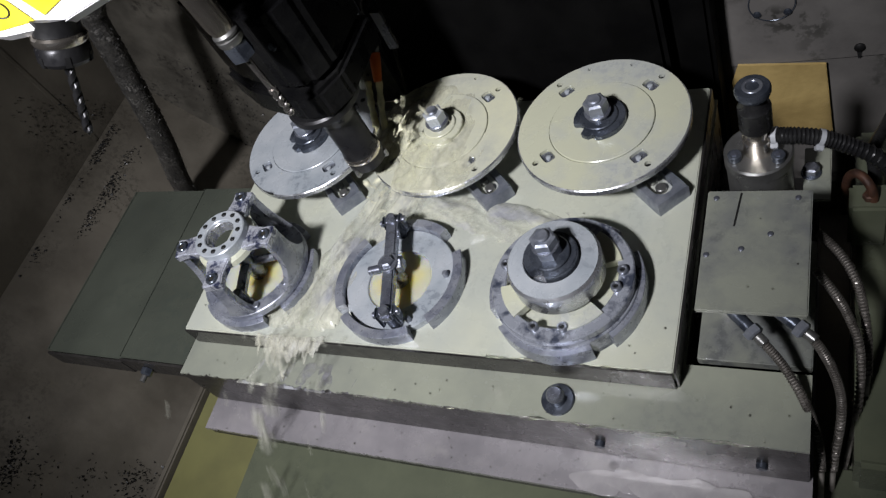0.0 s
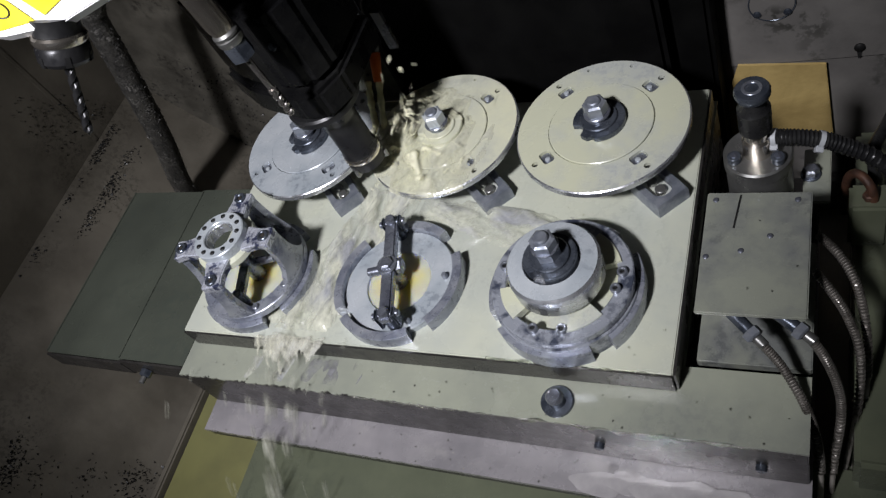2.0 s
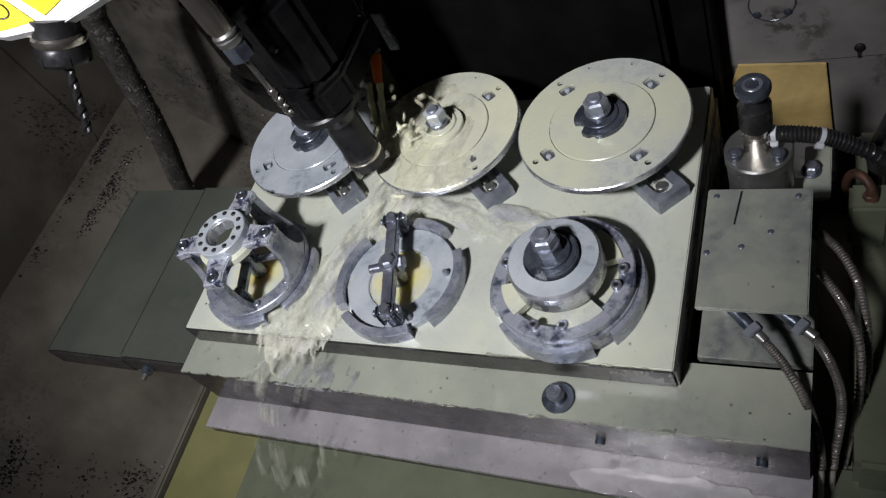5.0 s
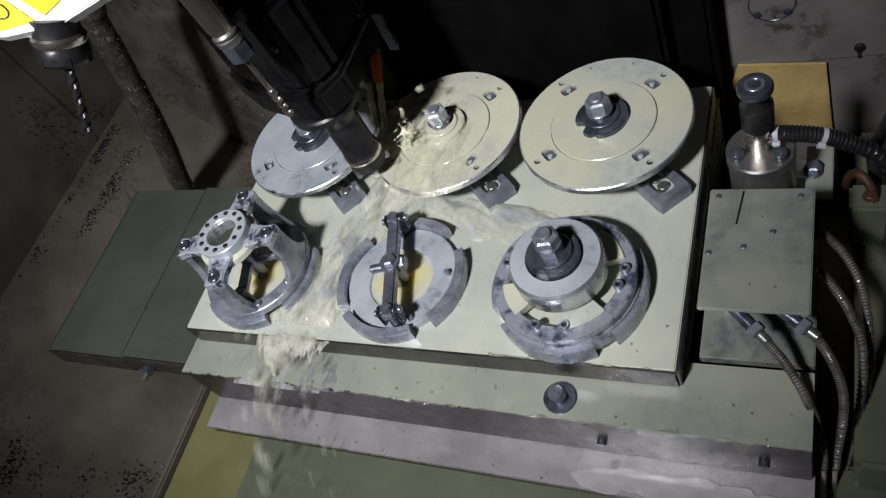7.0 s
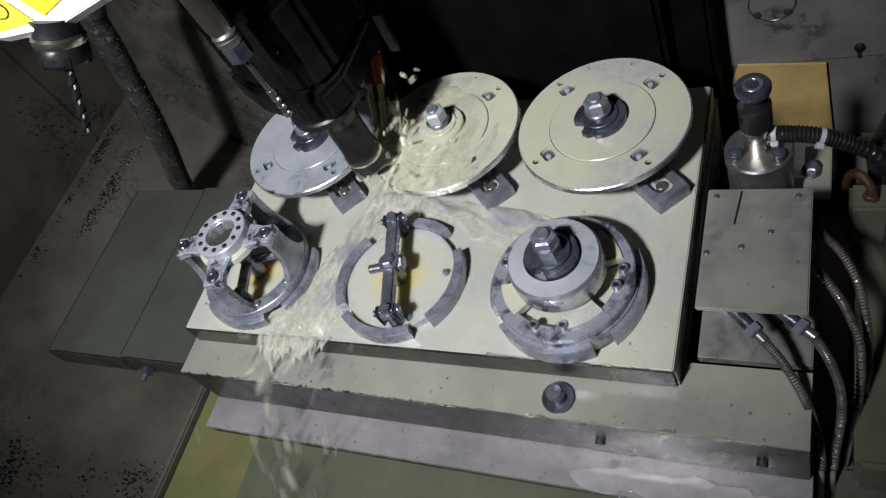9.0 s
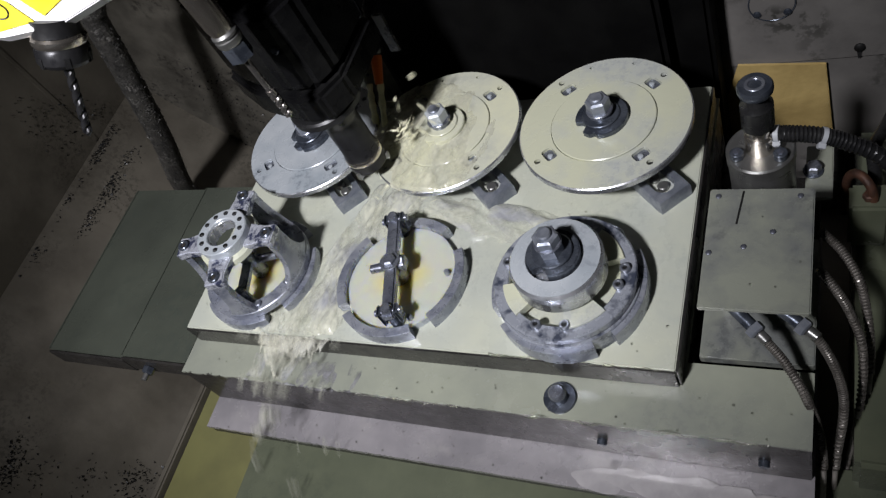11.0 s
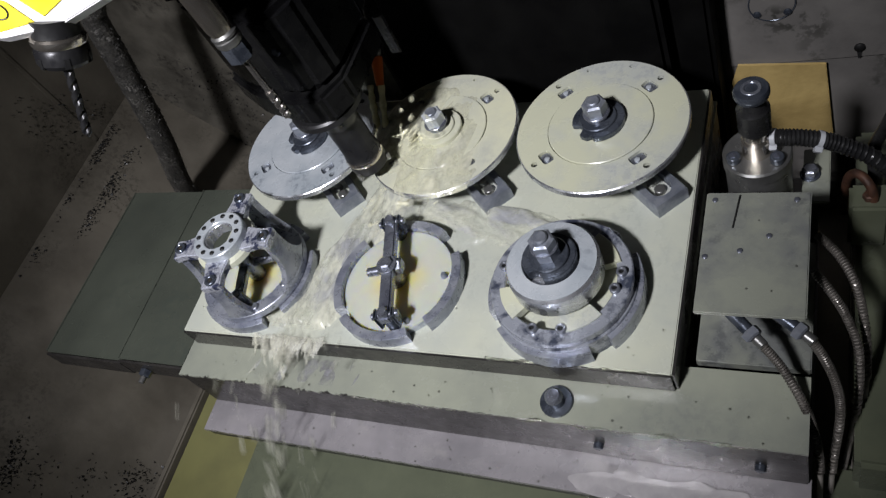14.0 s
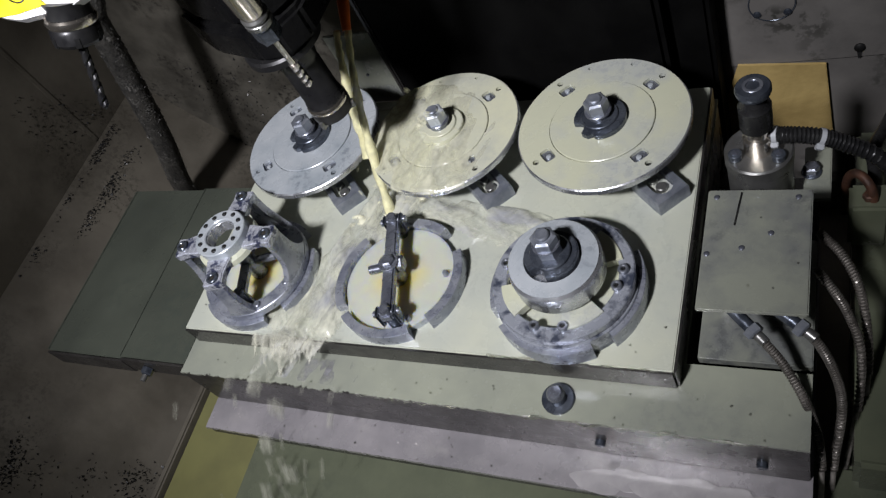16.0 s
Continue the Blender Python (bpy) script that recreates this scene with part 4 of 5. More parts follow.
# ---------------------------------------------------------------- spindle head, turret and tools
def spindle_head():
    t = thing("spindle_head", pose(-0.316, 0.1755, 0.058), "black spindle head housing above the table", "spindle head")
    nose = [(-0.099, 0.012), (-0.054, -0.017), (0.000, -0.034), (0.028, -0.032), (0.042, -0.006), (0.042, 0.07), (-0.085, 0.07)]
    part("nose", prism(nose, 0.097, 0.128, 0.004), M_BODY, t, "faceted black spindle nose", smooth=20)
    part("nose_ring", ring(0.0235, 0.036, 0.089, 0.0968, 0.002, 48), M_BLACK, t)
    upper = [(x * 0.96 - 0.002, y * 0.93 + 0.004) for x, y in nose]
    part("body", prism(upper, 0.1285, 0.215, 0.006), M_BODY, t, smooth=20)
    part("neck_housing", box(-0.098, 0.026, 0.0, 0.15, 0.2155, 0.70, 0.01), M_BODY, t, smooth=20)
    s = part("screw", cyl(0.004, 0, 0.004, 18, 0.0008), M_BLUED, t, m=pose(-0.03, -0.0215, 0.18, 90, 0, 0))
    twin(s, pose(0.012, -0.0245, 0.18, 90, 0, 0))
    SPINDLE.append(t)
    m = thing("milling_cutter", pose(-0.3135, 0.1755, 0.0625), "black milling cutter holder with a bright band in the spindle", "cutter")
    part("shank", lathe([(0.0000, 0.10), (0.0198, 0.10), (0.0189, 0.067), (0.0175, 0.065), (0.0175, 0.062), (0.0177, 0.060), (0.0177, 0.022), (0.0187, 0.020), (0.0187, 0.0165), (0, 0.0165)], 48), M_BLACK, m)
    part("band", lathe([(0.0000, 0.0165), (0.0191, 0.0162), (0.0201, 0.014), (0.0201, 0.0115), (0.0195, 0.010), (0, 0.010)], 48), M_CHROME, m, "bright ground steel band")
    part("cutter_body", lathe([(0, 0.0099), (0.0198, 0.0099), (0.0201, 0.007), (0.0193, -0.001), (0.0166, -0.003), (0.0083, -0.003), (0.0083, 0.002), (0, 0.002)], 48), M_BLACK, m)
    for a in (20, 140, 260):
        part("insert", box(0.016, 0.0222, -0.002, 0.002, -0.0045, 0.004, 0.0004), M_STEEL, m, "carbide insert", m=pose(0, 0, 0, 0, 0, a))
    SPINDLE.append(m)
    z = thing("coolant_nozzle", pose(-0.330, 0.275, 0.076), "orange tipped coolant nozzle beside the spindle", "nozzle")
    d = along((0, 0, 0), (-0.003, 0.026, 0.022))
    part("tip", lathe([(0.0042, -0.004), (0.0048, 0.0), (0.0062, 0.022), (0.0062, 0.026), (0, 0.026)], 24), M_ORANGE, z, "orange plastic tip", m=d)
    part("segment", lathe([(0.005, 0.026), (0.008, 0.03), (0.009, 0.038), (0.006, 0.045), (0.008, 0.05), (0.009, 0.058), (0.006, 0.065), (0.008, 0.07), (0.009, 0.078), (0.006, 0.085), (0.006, 0.14), (0, 0.14)], 20), M_RUBBER, z, m=d)
    part("mount", box(-0.05, 0.012, 0.08, 0.105, 0.07, 0.12, 0.003), M_BODY, z)
    part("side_plate", box(0.036, 0.048, -0.004, 0.0, 0.040, 0.088, 0.001), M_SIDE, z, "grey steel plate beside the nozzle")
    SPINDLE.append(z)


def twist(length, r, turns, flutes=2):
    """A twist drill from 0 down its z."""
    bm = bmesh.new()
    n, seg = 56, 16
    rows = []
    for i in range(n + 1):
        u = i / n
        ph = u * turns * 2 * math.pi
        row = []
        for k in range(seg):
            a = 2 * math.pi * k / seg
            rr = r * (0.62 + 0.38 * min(1.0, abs(math.cos(a * flutes / 2)) * 1.5)) if u > 0.12 else r
            if u > 0.94:
                rr *= max(0.06, (1 - u) / 0.06)
            row.append(bm.verts.new((rr * math.cos(a + ph), rr * math.sin(a + ph), u * length)))
        rows.append(row)
    for a, b in zip(rows, rows[1:]):
        for k in range(seg):
            bm.faces.new((a[k], a[(k + 1) % seg], b[(k + 1) % seg], b[k]))
    bm.faces.new(rows[0])
    bm.faces.new(rows[-1])
    return bm


def drill_holders():
    a, b = Vector((-0.3625, 0.0375, 0.3445)), Vector((-0.375, 0.014, 0.295))
    t = thing("drill_chuck", along(a, b), "black collet chuck with a dark twist drill", "tool holder", "tools in the turret")
    part("nut", lathe([(0.0, -0.0125), (0.0168, -0.0125), (0.0181, -0.0105), (0.0181, -0.002), (0.0159, 0.001), (0.006, 0.001), (0, 0.0005)], 40), M_BLACK, t, "black collet nut")
    for k in range(6):
        part("notch", box(0.0155, 0.0184, -0.0022, 0.0022, -0.0075, 0.0003, 0.0005), M_INK_HOLE, t, m=pose(0, 0, 0, 0, 0, 60 * k + 12))
    part("band", lathe([(0, -0.0195), (0.0172, -0.0195), (0.0184, -0.0178), (0.0184, -0.0150), (0.0172, -0.0127), (0, -0.0127)], 40), M_CHROME, t, "bright steel band")
    part("taper", lathe([(0, -0.031), (0.0163, -0.031), (0.0155, -0.027), (0.0163, -0.0197), (0, -0.0197)], 40), M_BLACK, t)
    part("drill", twist((b - a).length + 0.001, 0.0034, 2.6), M_BLACK, t, "dark twist drill")
    TURRET.append(t)
    ax_b, b = Vector((-0.302, 0.1144, 0.2680)), Vector((-0.2991, 0.1125, 0.1989))
    t = thing("tap_holder", along(ax_b, b), "polished steel collet holder with a small end mill", "tool holder", "tools in the turret")
    L = (b - ax_b).length
    part("nut", hexagon(0.0185, -0.012, 0.003, 0.001), M_BLUED, t, "blued hexagon collet nut")
    part("collar", lathe([(0, -0.0245), (0.0094, -0.0245), (0.0110, -0.0225), (0.0110, -0.0205), (0.0096, -0.0195), (0.0110, -0.0185), (0.0110, -0.0145), (0.0096, -0.0122), (0, -0.0122)], 36), M_STEEL, t)
    part("chuck_body", lathe([(0, -0.12), (0.0114, -0.12), (0.0106, -0.03), (0.0094, -0.0247), (0, -0.0247)], 40), M_CHROME, t, "polished tapered chuck body")
    part("mill_shank", cyl(0.0027, 0.0025, L * 0.56, 18, 0.0003), M_TOOL, t)
    part("mill_flutes", twist(L * 0.44, 0.0040, 2.0), M_TOOL, t, "bright spiral flutes", m=pose(0, 0, L * 0.56))
    TAP.append((t, ax_b, b))


def index_plate():
    # a white many-sided number plate that faces the operator
    d = 0.50
    k = d / 1358.2
    t = thing("turret_index_plate", CAM @ Matrix.Translation(((-9 - 784) * k, -(-232 - 441) * k, -d)), "white turret number plate with yellow pads", "number plate")
    n, r = 18, 300
    off = math.atan2(-(45 + 232), 105 + 9)
    pts = [(r * k * math.cos(off + 2 * math.pi * i / n), r * k * math.sin(off + 2 * math.pi * i / n)) for i in range(n)]
    part("plate", prism(pts, -0.010, 0.0, 0.0008), M_WHITE, t)

    def px(u, v):
        return ((u + 9) * k, -(v + 232) * k)
    for poly in (((-70, -20), (10, 4), (62, 40), (0, 58), (-80, 70)), ((32, 0), (79, 30), (112, -2), (90, -60), (20, -60), (10, -14))):
        part("yellow_pad", prism([px(*p) for p in poly], 0.0004, 0.0012, 0.0002), M_YELLOW, t)
    arc = [Vector((*px(-4 + 20 * math.cos(a), 22 + 13 * math.sin(a) + 0.3 * 20 * math.cos(a)), 0.0013)) for a in [2 * math.pi * i / 40 for i in range(41)]]
    part("numeral", tube(arc, 0.0006, 8), M_INK_HOLE, t)
    h = thing("turret_hub", CAM @ Matrix.Translation(((-9 - 784) * k, -(-232 - 441) * k, -d - 0.012)), "dark turret hub behind the number plate", "hub")
    part("hub", cyl(0.03, -0.06, 0.0, 48, 0.004), M_BODY, h)
    TURRET.extend((t, h))


spindle_head()
drill_holders()
index_plate()


# ---------------------------------------------------------------- coolant
rng = random.Random(5)


def film_patch(x0, x1, y0, y1, centre, amp, seed, step=0.0028, thresh=0.08, zlow=-0.002):
    """A rippling sheet of coolant with a ragged edge, along the line centre(y) = (x, half width)."""
    bm = bmesh.new()
    nx, ny = int((x1 - x0) / step), int((y1 - y0) / step)
    vs = {}
    for i in range(nx + 1):
        for j in range(ny + 1):
            x, y = x0 + i * step, y0 + j * step
            cx, hw = centre(y)
            m = 1 - ((x - cx) / hw) ** 2
            q = Vector((x * 48 - y * 14, y * 11 + x * 4, seed))
            w = noise.noise(q) * 0.65 + noise.noise(q * 2.3) * 0.35 + noise.noise(q * 5.1) * 0.1
            hgt = m * 0.55 + w * 0.8 - thresh
            edge = min(i, nx - i, j, ny - j) / 6
            hgt = min(hgt, edge)
            if hgt > -0.05:
                rid = 0.5 + 0.6 * noise.noise(q * 1.4 + Vector((3, 9, 1))) + 0.25 * noise.noise(q * 3.1)
                vs[i, j] = bm.verts.new((x, y, zlow + amp * max(0, min(1, hgt * 2.2)) * (0.55 + 1.1 * rid)))
    for i in range(nx):
        for j in range(ny):
            k = ((i, j), (i + 1, j), (i + 1, j + 1), (i, j + 1))
            if all(q in vs for q in k):
                bm.faces.new([vs[q] for q in k])
    loose = [v for v in bm.verts if not v.link_faces]
    bmesh.ops.delete(bm, geom=loose, context='VERTS')
    return bm


def finger(bm, base, d, length, r, sag):
    pts = []
    n = 9
    side = Vector((rng.uniform(-1, 1), rng.uniform(-1, 1), rng.uniform(-1, 1))) * length * 0.12
    for i in range(n):
        u = i / (n - 1)
        pts.append(base + d * length * u + side * math.sin(u * 5) + Vector((0, 0, -sag * u * u)))
    ph = rng.uniform(0, 6)
    tube(pts, lambda u: max(0.0004, r * (1 - 0.7 * u) * (0.8 + 0.35 * math.sin(u * 17 + ph))), 7, bm)
    if rng.random() < 0.8:
        q = bmesh.ops.create_icosphere(bm, subdivisions=1, radius=r * rng.uniform(0.5, 0.9))
        bmesh.ops.transform(bm, verts=q["verts"], matrix=Matrix.Translation(pts[-1] + d * length * rng.uniform(0.05, 0.3)))


def melt(ob, voxel=0.0013, times=5):
    """Run the strands of a splash together."""
    r = ob.modifiers.new("fuse", 'REMESH')
    r.mode, r.voxel_size, r.use_smooth_shade = 'VOXEL', voxel, True
    q = ob.modifiers.new("soften", 'SMOOTH')
    q.iterations, q.factor = times, 0.5


def crown(name, centre, count, reach, height, seed, label):
    global rng
    rng = random.Random(seed)
    t = thing(name, pose(*centre), label, "coolant", kind="stuff")
    bm = bmesh.new()
    for i in range(count):
        a = rng.uniform(0, 2 * math.pi)
        up = rng.uniform(0.05, 1.0)
        d = Vector((math.cos(a), math.sin(a), up * height)).normalized()
        base = Vector((math.cos(a), math.sin(a), 0)) * rng.uniform(0.004, 0.02)
        finger(bm, base, d, reach * rng.uniform(0.4, 1.0), rng.uniform(0.0022, 0.0062), reach * 0.3)
    ob = part("fingers", bm, M_COOL, t, smooth=80)
    melt(ob)
    return t


FLOW, CROWNS, VEILS, FALLS, FLINGS, WELL = [], [], [], [], [], []


def lump(r, seed, long):
    """A torn lump of coolant."""
    bm = bmesh.new()
    q = bmesh.ops.create_icosphere(bm, subdivisions=3, radius=1.0)
    for v in q["verts"]:
        d = v.co.copy()
        w = 1 + 0.75 * noise.noise(d * 1.1 + Vector((seed, 3, 1))) + 0.45 * noise.noise(d * 2.6 + Vector((2, seed, 7)))
        v.co = Vector((d.x * w, d.y * w * 0.7, d.z * w * long)) * r
    return bm


def antler(r, reach, count):
    """A forked spray of coolant."""
    bm = bmesh.new()
    for i in range(count):
        a = rng.uniform(0, 2 * math.pi)
        d = Vector((math.cos(a), math.sin(a), rng.uniform(0.1, 1.6))).normalized()
        finger(bm, Vector((0, 0, 0)), d, reach * rng.uniform(0.5, 1.0), r * rng.uniform(0.7, 1.3), reach * 0.25)
    return bm


def coolant():
    global rng
    lanes = ((pose(0, 0, 0), (-0.50, -0.20, 0.0085, 0.205), lambda y: (-0.382 + 0.42 * y, 0.058 - 0.06 * y), 1.3, "milky coolant running across the fixture plate"),
             (pose(0, 0, 0.0006), (-0.46, -0.24, 0.0085, 0.19), lambda y: (-0.374 + 0.38 * y, 0.036), 7.7, "foaming coolant stream between the workpieces"),
             (pose(-0.20, 0.147, 0, 0, 0, 80), (-0.030, 0.024, -0.09, 0.085), lambda y: (0.0, 0.026), 5.1, "coolant running between the two rows of workpieces"))
    for m, (x0, x1, y0, y1), line, sd, lab in lanes:
        t = thing("coolant_flow", m, lab, "coolant", kind="stuff")
        part("sheet", film_patch(x0, x1, y0, y1, line, 0.0068, sd), M_SHEET, t, smooth=80)
        FLOW.append(t)
    t = thing("coolant_flow", pose(-0.2511, 0.2263, 0.0474), "foaming coolant covering the milled flange", "coolant", kind="stuff")
    bm = film_patch(-0.086, 0.062, -0.086, 0.066, lambda y: (-0.022 - 0.25 * y, 0.072 * max(0.02, 1 - ((y + 0.012) / 0.084) ** 2) ** 0.5), 0.0034, 4.2, 0.0016, 0.05, -0.0018)
    bmesh.ops.delete(bm, geom=[v for v in bm.verts if math.hypot(v.co.x, v.co.y) > 0.0835], context='VERTS')
    for v in bm.verts:
        d = math.hypot(v.co.x, v.co.y)
        if d > 0.0812:
            v.co.x, v.co.y, v.co.z = v.co.x * 0.0819 / d, v.co.y * 0.0819 / d, -0.004
    part("sheet", bm, M_FOAM, t, smooth=80)
    FLOW.append(t)
    t = thing("coolant_flow", pose(0, 0, -0.028), "coolant washing along the table in front of the plate", "coolant", kind="stuff")
    part("sheet", film_patch(-0.50, -0.24, -0.0395, -0.003, lambda y: (-0.40, 0.075), 0.0022, 2.9, 0.0022, 0.2), M_SHEET, t, smooth=80)
    FLOW.append(t)
    t = thing("coolant_flow", pose(0, 0, -0.0275), "thin grey coolant swirling on the table", "coolant", kind="stuff")
    part("sheet", film_patch(-0.41, -0.20, -0.0385, -0.004, lambda y: (-0.325 + 0.6 * (y + 0.02), 0.06 * max(0.05, 1 - ((y + 0.02) / 0.02) ** 2) ** 0.5), 0.0026, 9.4, 0.0018, 0.0), M_THIN, t, smooth=80)
    FLOW.append(t)
    CROWNS.append(crown("coolant_splash", (-0.287, 0.203, 0.046), 34, 0.050, 0.7, 11, "coolant thrown up by the turning cutter"))
    CROWNS.append(crown("coolant_splash", (-0.325, 0.150, 0.002), 24, 0.05, 0.15, 37, "coolant splashing onto the plate below the cutter"))
    # jets from the nozzle
    for dx, lab in ((0.0, "yellow coolant jet from the nozzle"), (-0.014, "second yellow coolant jet")):
        t = thing("coolant_jet", pose(-0.330 + dx, 0.275, 0.072), lab, "coolant", "coolant jets")
        pts = [Vector(q) for q in ((0, 0, 0), (0.003, -0.022, -0.016), (0.007, -0.048, -0.040), (0.011, -0.072, -0.070), (0.015, -0.096, -0.106), (0.020, -0.120, -0.146), (0.023, -0.132, -0.168))]
        if dx:
            pts = [Vector((q.x * 0.85, q.y * 0.8, q.z)) for q in pts[:5]]
        part("stream", tube(spline(pts, 8), lambda u: 0.0036 + 0.0034 * u * u + 0.0012 * math.sin(u * 23 + dx * 200) * u + 0.0006 * math.sin(u * 57), 12), M_JET, t, smooth=80)
        SPINDLE.append(t)
    # lumps that fall over the plate's edge, past the table and the ledge into the pan
    r2 = random.Random(9)
    for i in range(84):
        x = -0.375 + r2.gauss(0, 0.015) if i < 46 else -0.370 + r2.gauss(0, 0.045)
        r = r2.uniform(0.0024, 0.0055) if i < 46 else r2.uniform(0.0014, 0.0030)
        t = thing("coolant_drip", pose(x, 0.012, -0.012), "torn lump of coolant falling from the plate edge", "coolant", "falling coolant lumps")
        part("lump", lump(r, i * 1.7, r2.uniform(1.1, 2.6)), M_SPRAY, t, smooth=80)
        FALLS.append((t, x, r2.uniform(0.56, 0.80), r2.randrange(12), r2.randrange(11, 14)))
    for k in range(3):
        t = thing("coolant_curtain", pose(-0.384 + 0.010 * k, -0.0015, 0.001), "ragged curtain of coolant falling over the plate edge", "coolant", "coolant curtains")
        bm = bmesh.new()
        nx, nt = 130, 40
        g = {}
        for i in range(nx + 1):
            xx = -0.034 + 0.068 * i / nx
            tear = 0.45 + 0.7 * noise.noise(Vector((xx * 45, k * 5.0, 1))) + 0.35 * noise.noise(Vector((xx * 120, k * 5.0, 3))) + 0.18 * noise.noise(Vector((xx * 400, k, 5)))
            v = 0.42 + 0.12 * noise.noise(Vector((xx * 60, k, 9)))
            for j in range(nt + 1):
                q = 0.10 * j / nt
                if j / nt < tear * (1 - (xx / 0.036) ** 4):
                    th = 0.002 * noise.noise(Vector((xx * 110, q * 30, k)))
                    g[i, j] = bm.verts.new((xx - 0.12 * q, 0.003 - v * q + th, -4.9 * q * q + th))
        for i in range(nx):
            for j in range(nt):
                c4 = ((i, j), (i + 1, j), (i + 1, j + 1), (i, j + 1))
                if all(q in g for q in c4):
                    bm.faces.new([g[q] for q in c4])
        bmesh.ops.delete(bm, geom=[v for v in bm.verts if not v.link_faces], context='VERTS')
        bmesh.ops.solidify(bm, geom=list(bm.faces), thickness=0.0012)
        part("veil", bm, M_VEIL, t, smooth=80)
        VEILS.append((t, k * 2.0))
    # sprays and drops that the cutter flings over the flange
    rng = random.Random(41)
    for i in range(40):
        t = thing("coolant_spray" if i < 16 else "coolant_drop", pose(-0.285, 0.205, -0.02), "forked spray of coolant flung up by the cutter" if i < 16 else "flying drop of coolant",
                  "coolant", "flung coolant sprays" if i < 16 else "flying coolant drops")
        if i < 16:
            ob = part("fork", antler(rng.uniform(0.0016, 0.0026), rng.uniform(0.014, 0.028), rng.randrange(3, 6)), M_COOL, t, smooth=80)
            melt(ob, 0.0009, 3)
        else:
            part("drop", lump(rng.uniform(0.0010, 0.0024), i * 2.3, 1.4), M_COOL, t, smooth=80)
        a = radians(rng.gauss(35, 32))
        FLINGS.append((t, Vector((math.cos(a), math.sin(a), 0)) * rng.uniform(0.08, 0.42), rng.uniform(0.55, 1.15) if i < 16 else rng.uniform(0.8, 1.45), rng.randrange(10), rng.randrange(8, 11)))
    t = thing("coolant_pool", pose(-0.268, 0.069, 0.0055), "deeper yellow coolant standing inside the fixture ring", "coolant")
    part("surface", cyl(0.0581, -0.009, 0.0, 64), M_WELL, t)
    WELL.append(t)
    t = thing("coolant_pool", pose(-0.441, 0.069, 0), "yellow coolant standing inside the housing", "coolant")
    part("surface", cyl(0.0450, -0.004, 0.0085, 48), M_WELL, t)
    TABLE.append(t)
    t = thing("scattered_drops", pose(0, 0, 0), "small drops of coolant scattered over plate and table", "coolant", kind="stuff")
    bm = bmesh.new()
    r4 = random.Random(77)
    for i in range(110):
        z = 0.0
        if i < 40:
            x, y = r4.uniform(-0.51, -0.005), r4.uniform(0.004, 0.30)
            if any(math.hypot(x - a, y - b) < c for a, b, c in ((-0.0965, 0.066, 0.07), (-0.268, 0.069, 0.07), (-0.441, 0.069, 0.07), (-0.085, 0.226, 0.04), (-0.251, 0.226, 0.04), (-0.417, 0.226, 0.04))):
                continue
        elif i < 75:
            x, y, z = r4.uniform(-0.52, 0.095), r4.uniform(-0.040, -0.004), -0.028
        elif i < 79:
            x, y, z = r4.uniform(0.022, 0.092), r4.uniform(0.032, 0.138), 0.050
        else:
            x, y, z = r4.uniform(-0.51, 0.095), r4.uniform(-0.074, -0.045), -0.0995
        r = r4.uniform(0.0005, 0.0012)
        lathe([(r, -0.0003), (r * 0.92, r * 0.25), (r * 0.6, r * 0.5), (0, r * 0.6)], 10, bm, pose(x, y, z))
    part("drops", bm, M_WET, t, smooth=80)
    TABLE.append(t)
    # clear water lying along the edges
    r3 = random.Random(21)
    for x0, x1, y, z, n in ((-0.17, 0.07, -0.0415, -0.0282, 1), (-0.16, -0.004, -0.0005, -0.0004, 1), (-0.02, 0.095, -0.0769, -0.1002, 1), (-0.30, -0.19, -0.0415, -0.0282, 1)):
        t = thing("water_bead", pose(x0, y, z), "clear coolant clinging along a metal edge", "coolant", kind="stuff")
        k = 60
        pts = [Vector(((x1 - x0) * i / k, 0.0022 * noise.noise(Vector((i * 0.3, x0 * 40, 2))), 0.0)) for i in range(k + 1)]
        part("bead", tube(pts, lambda u: 0.0004 + 0.0026 * max(0.0, noise.noise(Vector((u * 11, x0 * 30, 7))) + 0.15), 8), M_WET, t, smooth=80)
        TABLE.append(t)
    for i, x in enumerate((-0.070, -0.042, -0.018, 0.012, 0.040, 0.072)):
        t = thing("wet_patch", pose(x, r3.uniform(-0.068, -0.060), -0.0994 + 0.0003 * i), "thin puddle of clear coolant on the ledge", "coolant", "puddles on the ledge")
        r = r3.uniform(0.013, 0.021)
        pts = [(r * (1 + 0.45 * noise.noise(Vector((math.cos(a) * 1.3, math.sin(a) * 1.3, i)))) * math.cos(a) * 1.3, r * (0.6 + 0.3 * noise.noise(Vector((math.cos(a), math.sin(a), i + 40)))) * math.sin(a)) for a in [2 * math.pi * k / 28 for k in range(28)]]
        part("puddle", prism(pts, 0.0, 0.0009, 0.0003), M_PUD, t)
        TABLE.append(t)


coolant()


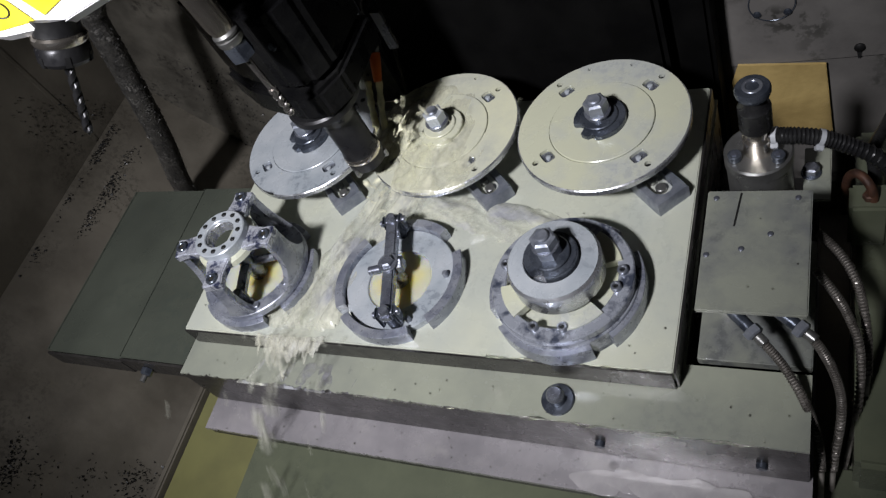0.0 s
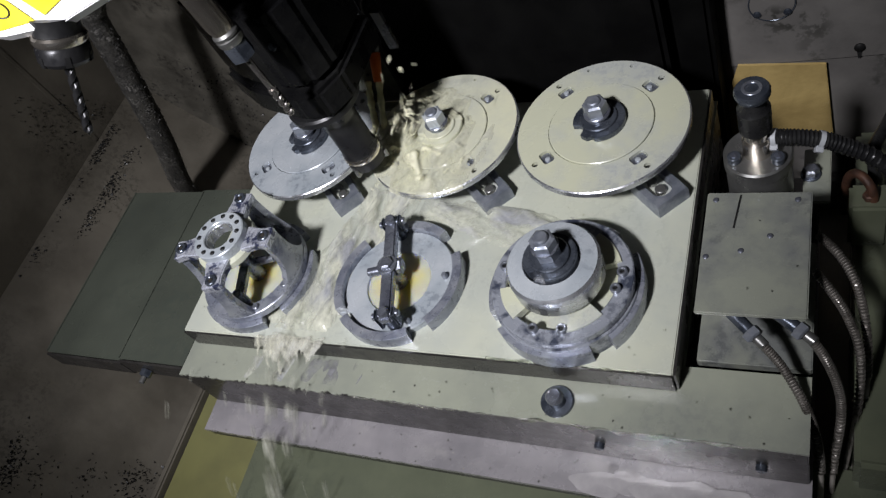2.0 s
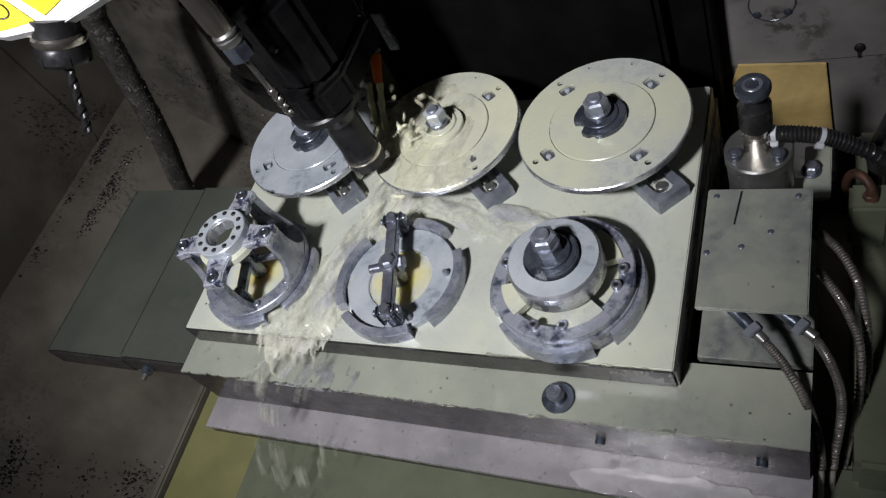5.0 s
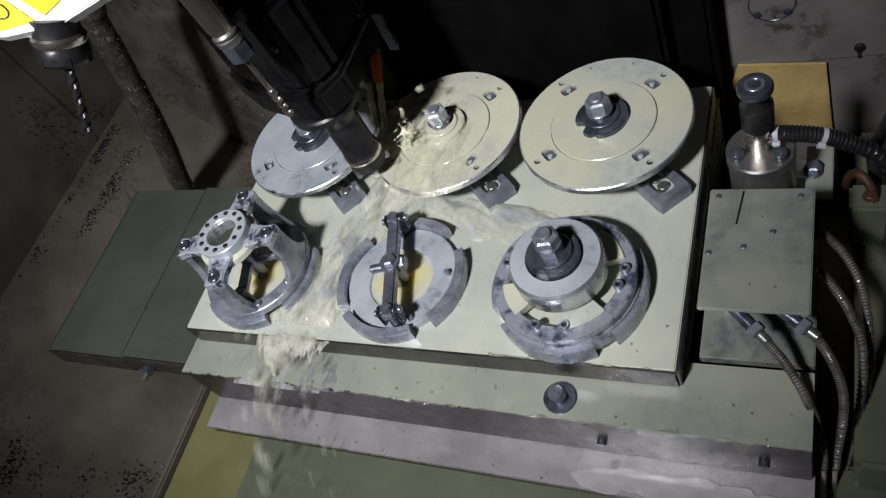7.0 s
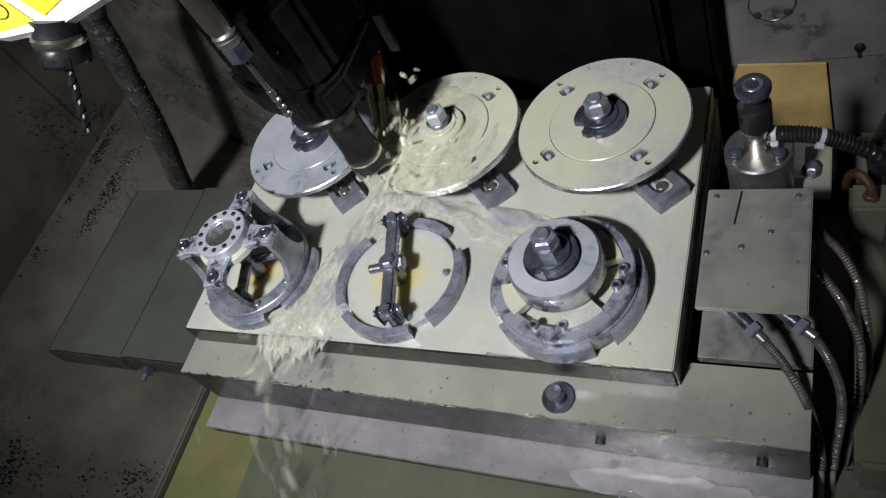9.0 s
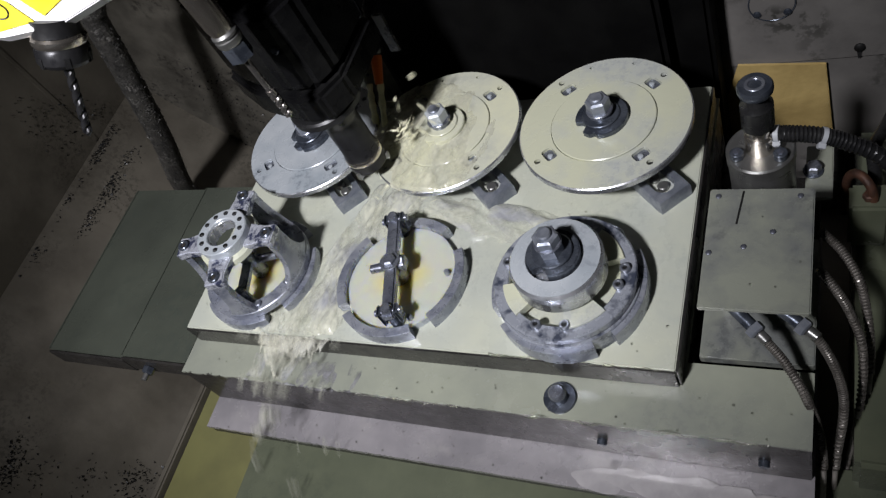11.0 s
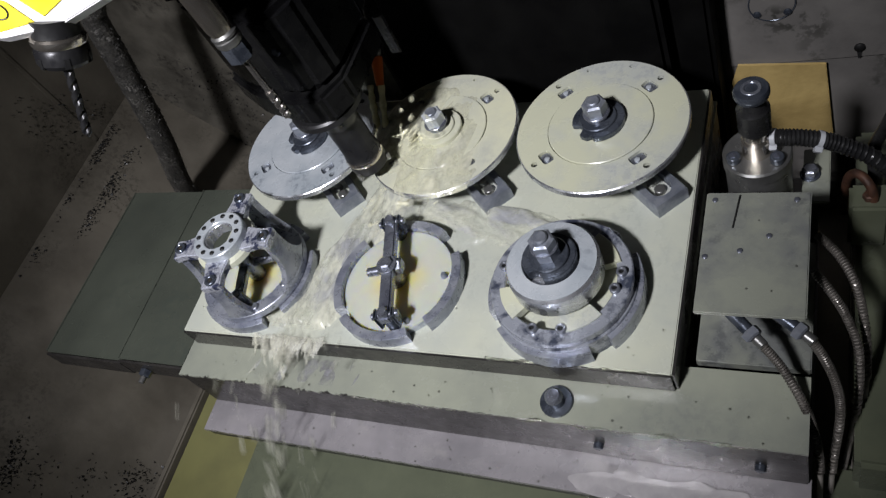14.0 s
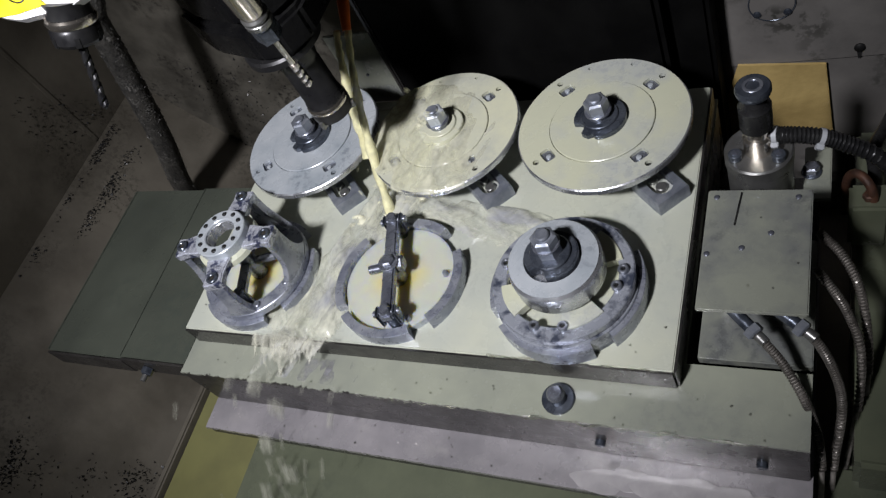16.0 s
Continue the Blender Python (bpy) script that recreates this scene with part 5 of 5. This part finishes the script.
# ---------------------------------------------------------------- what moves
TABLE_MM = [(0, -1.2, 0.8), (0.5, -0.9, 1.0), (1, -1.5, 2.7), (1.5, -2.9, 0.6), (2, -1.4, -1.0), (2.5, 0.4, 0.8), (3, 0.3, 2.8), (3.5, -0.55, 1.85), (4, -1.0, 0.8),
            (4.5, -1.0, 0.8), (5, -1.2, 2.6), (5.5, -2.8, 0.8), (6, -1.6, -1.0), (6.5, 0.3, 0.7), (7, 0.32, 2.7), (7.5, -0.56, 1.9), (8, -1.0, 0.9), (8.5, -1.2, 0.7), (9, -1.1, 2.6),
            (9.5, -2.8, 0.9), (10, -1.7, -1.0), (10.5, 0.2, 0.6), (11, 0.35, 2.7), (11.5, -0.7, 2.1), (12, -0.95, 0.9), (12.5, -1.4, 0.7), (13, -1.0, 2.8), (13.5, -2.65, 1.1),
            (14, -2.0, -1.0), (14.5, 0, 0), (15, 0.6, 2.6), (15.5, -0.9, 2.2), (16, -0.95, 1.6)]
LIFT_MM = [(0, 5.5), (3.6, 5.5), (4.0, 4.2), (4.6, 3.7), (7.8, 3.6), (8.4, 2.0), (11.6, 1.8), (12.4, 0.1), (12.8, 0.0), (15.68, 0.0), (15.75, 5.0), (15.85, 56.0), (15.92, 76.0), (16, 78.0)]
TURRET_PIVOT = Vector((-0.3325, 0.0608, 0.3121))
TURRET_TURN = Vector((0.0587, -0.0814, -0.1243))
TURRET_GO = Vector((-0.0184, 0.0337, -0.0069))


def turret_at(u):
    a = TURRET_TURN * u
    r = Matrix.Rotation(a.length, 4, a.normalized()) if a.length > 1e-7 else Matrix.Identity(4)
    return Matrix.Translation(TURRET_PIVOT + TURRET_GO * u) @ r @ Matrix.Translation(-TURRET_PIVOT)


def motions():
    for ob in TABLE:
        base = ob.matrix_basis.copy()
        walk(ob, [(t, Matrix.Translation((x / 1000, y / 1000, 0)) @ base) for t, x, y in TABLE_MM])
    for ob in SPINDLE:
        base = ob.matrix_basis.copy()
        rows = [(t, Matrix.Translation((0, 0, z / 1000)) @ base) for t, z in LIFT_MM]
        walk(ob, rows)
    for ob in TURRET:
        base = ob.matrix_basis.copy()
        walk(ob, [(t, turret_at(z / 78.0) @ base) for t, z in LIFT_MM])
    for ob, a, b in TAP:
        a1, b1 = Vector((-0.2672, 0.1186, 0.2813)), Vector((-0.2765, 0.1322, 0.2143))
        q0, q1 = along(a, b).to_quaternion(), along(a1, b1).to_quaternion()
        walk(ob, [(t, Matrix.LocRotScale(a.lerp(a1, z / 78.0), q0.slerp(q1, z / 78.0), None)) for t, z in LIFT_MM])
    # the coolant in the fixture ring rises until it floods the ring
    for ob in WELL:
        base = ob.matrix_basis.copy()
        level = [(0, 0), (4, 0), (7.2, 0.3), (8.2, 2.8), (9.5, 2.8), (16, 3.0)]
        walk(ob, [(t, Matrix.Translation((x / 1000, y / 1000, float(np.interp(t, [q[0] for q in level], [q[1] for q in level])) / 1000)) @ base) for t, x, y in TABLE_MM])
    # coolant sheets slide to and fro with the flow
    for k, ob in enumerate(FLOW):
        base = ob.matrix_basis.copy()
        rows = []
        for i in range(81):
            t = i * 0.2
            s = 0.006 if k < 2 else 0.003
            rows.append((t, Matrix.Translation((s * math.sin(t * 5.1 + k * 2), s * math.sin(t * 7.3 + k), 0.0006 * math.sin(t * 9 + k))) @ base))
        walk(ob, rows)
    # splashes turn with the cutter and rise and fall
    rise = [(0, 0.55), (0.4, 0.9), (1.2, 0.8), (1.5, 1.1), (2.0, 1.0), (2.4, 0.9), (2.8, 0.2), (3.2, 0.2), (3.6, 0.5), (4.0, 0.9), (5, 0.6), (6.3, 0.6), (7.0, 0.35), (7.5, 0.6),
            (7.9, 0.8), (8.3, 0.9), (9.0, 1.0), (9.5, 0.8), (10.5, 0.6), (11.3, 0.6), (12.0, 0.9), (12.4, 0.15), (13.0, 0.5), (13.3, 0.8), (13.7, 0.6), (14.1, 0.15), (15.0, 0.3),
            (15.5, 0.9), (15.75, 0.8), (15.9, 0.25), (16.0, 0.0)]

    def rising(t):
        return float(np.interp(t, [r[0] for r in rise], [r[1] for r in rise]))
    for k, ob in enumerate(CROWNS):
        base = ob.matrix_basis.copy()
        rows = []
        for i in range(161):
            t = i * 0.1
            z = -0.026 * (1 - rising(t)) - 0.004 if k < 1 else -0.008 + 0.004 * math.sin(t * 6)
            rows.append((t, Matrix.Translation((0.002 * math.sin(t * 11 + k), 0.002 * math.sin(t * 13), z)) @ base @ pose(0, 0, 0, 0, 0, 40 * i)))
        walk(ob, rows)
    for ob, ph in VEILS:
        base = ob.matrix_basis.copy()
        walk(ob, [(i * 0.2, Matrix.Translation((0.006 * math.sin(i * 0.2 * 3.1 + ph), 0, 0.0008 * math.sin(i * 1.9 + ph))) @ base @ pose(0, 0, 0, 0, 0, 6 * math.sin(i * 0.9 + ph))) for i in range(81)])
    # each lump falls freely, then the pump takes it back through the machine to the plate
    for ob, x, v, start, period in FALLS:
        rows = []
        for f in range(481):
            c = (f + start) % period
            n = (f + start) // period
            q = c / 30
            if c <= 8:
                p = (x + 0.008 * math.sin(n * 2.4 + x * 90) - 0.34 * q, 0.002 - v * q, 0.001 - 4.9 * q * q)
            else:
                u = (c - 8) / (period - 8)
                p = (x - 0.09 * (1 - u), -0.16 + 0.20 * min(1, 1.6 * u), -0.36 + 0.34 * u)
            rows.append((f / 30, pose(*p, 0, 0, 14 * f)))
        walk(ob, rows)
    # sprays leave the cutter, arch over the flange and sink into the stream
    for ob, way, up, start, period in FLINGS:
        base = ob.matrix_basis.translation.copy()
        rows = []
        for f in range(481):
            c = (f + start) % period
            q = c / 30
            h = rising((f - c) / 30)
            if c <= period - 3 and h > 0.28:
                k = 0.55 + 0.5 * h
                p = Vector((-0.288, 0.205, 0.040)) + way * q + Vector((0, 0, up * k * q - 4.9 * q * q))
                p.z = max(p.z, 0.030)
            else:
                p = base
            rows.append((f / 30, Matrix.Translation(p) @ pose(0, 0, 0, 6 * math.sin(f * 0.4), 0, 17 * f)))
        walk(ob, rows)


motions()
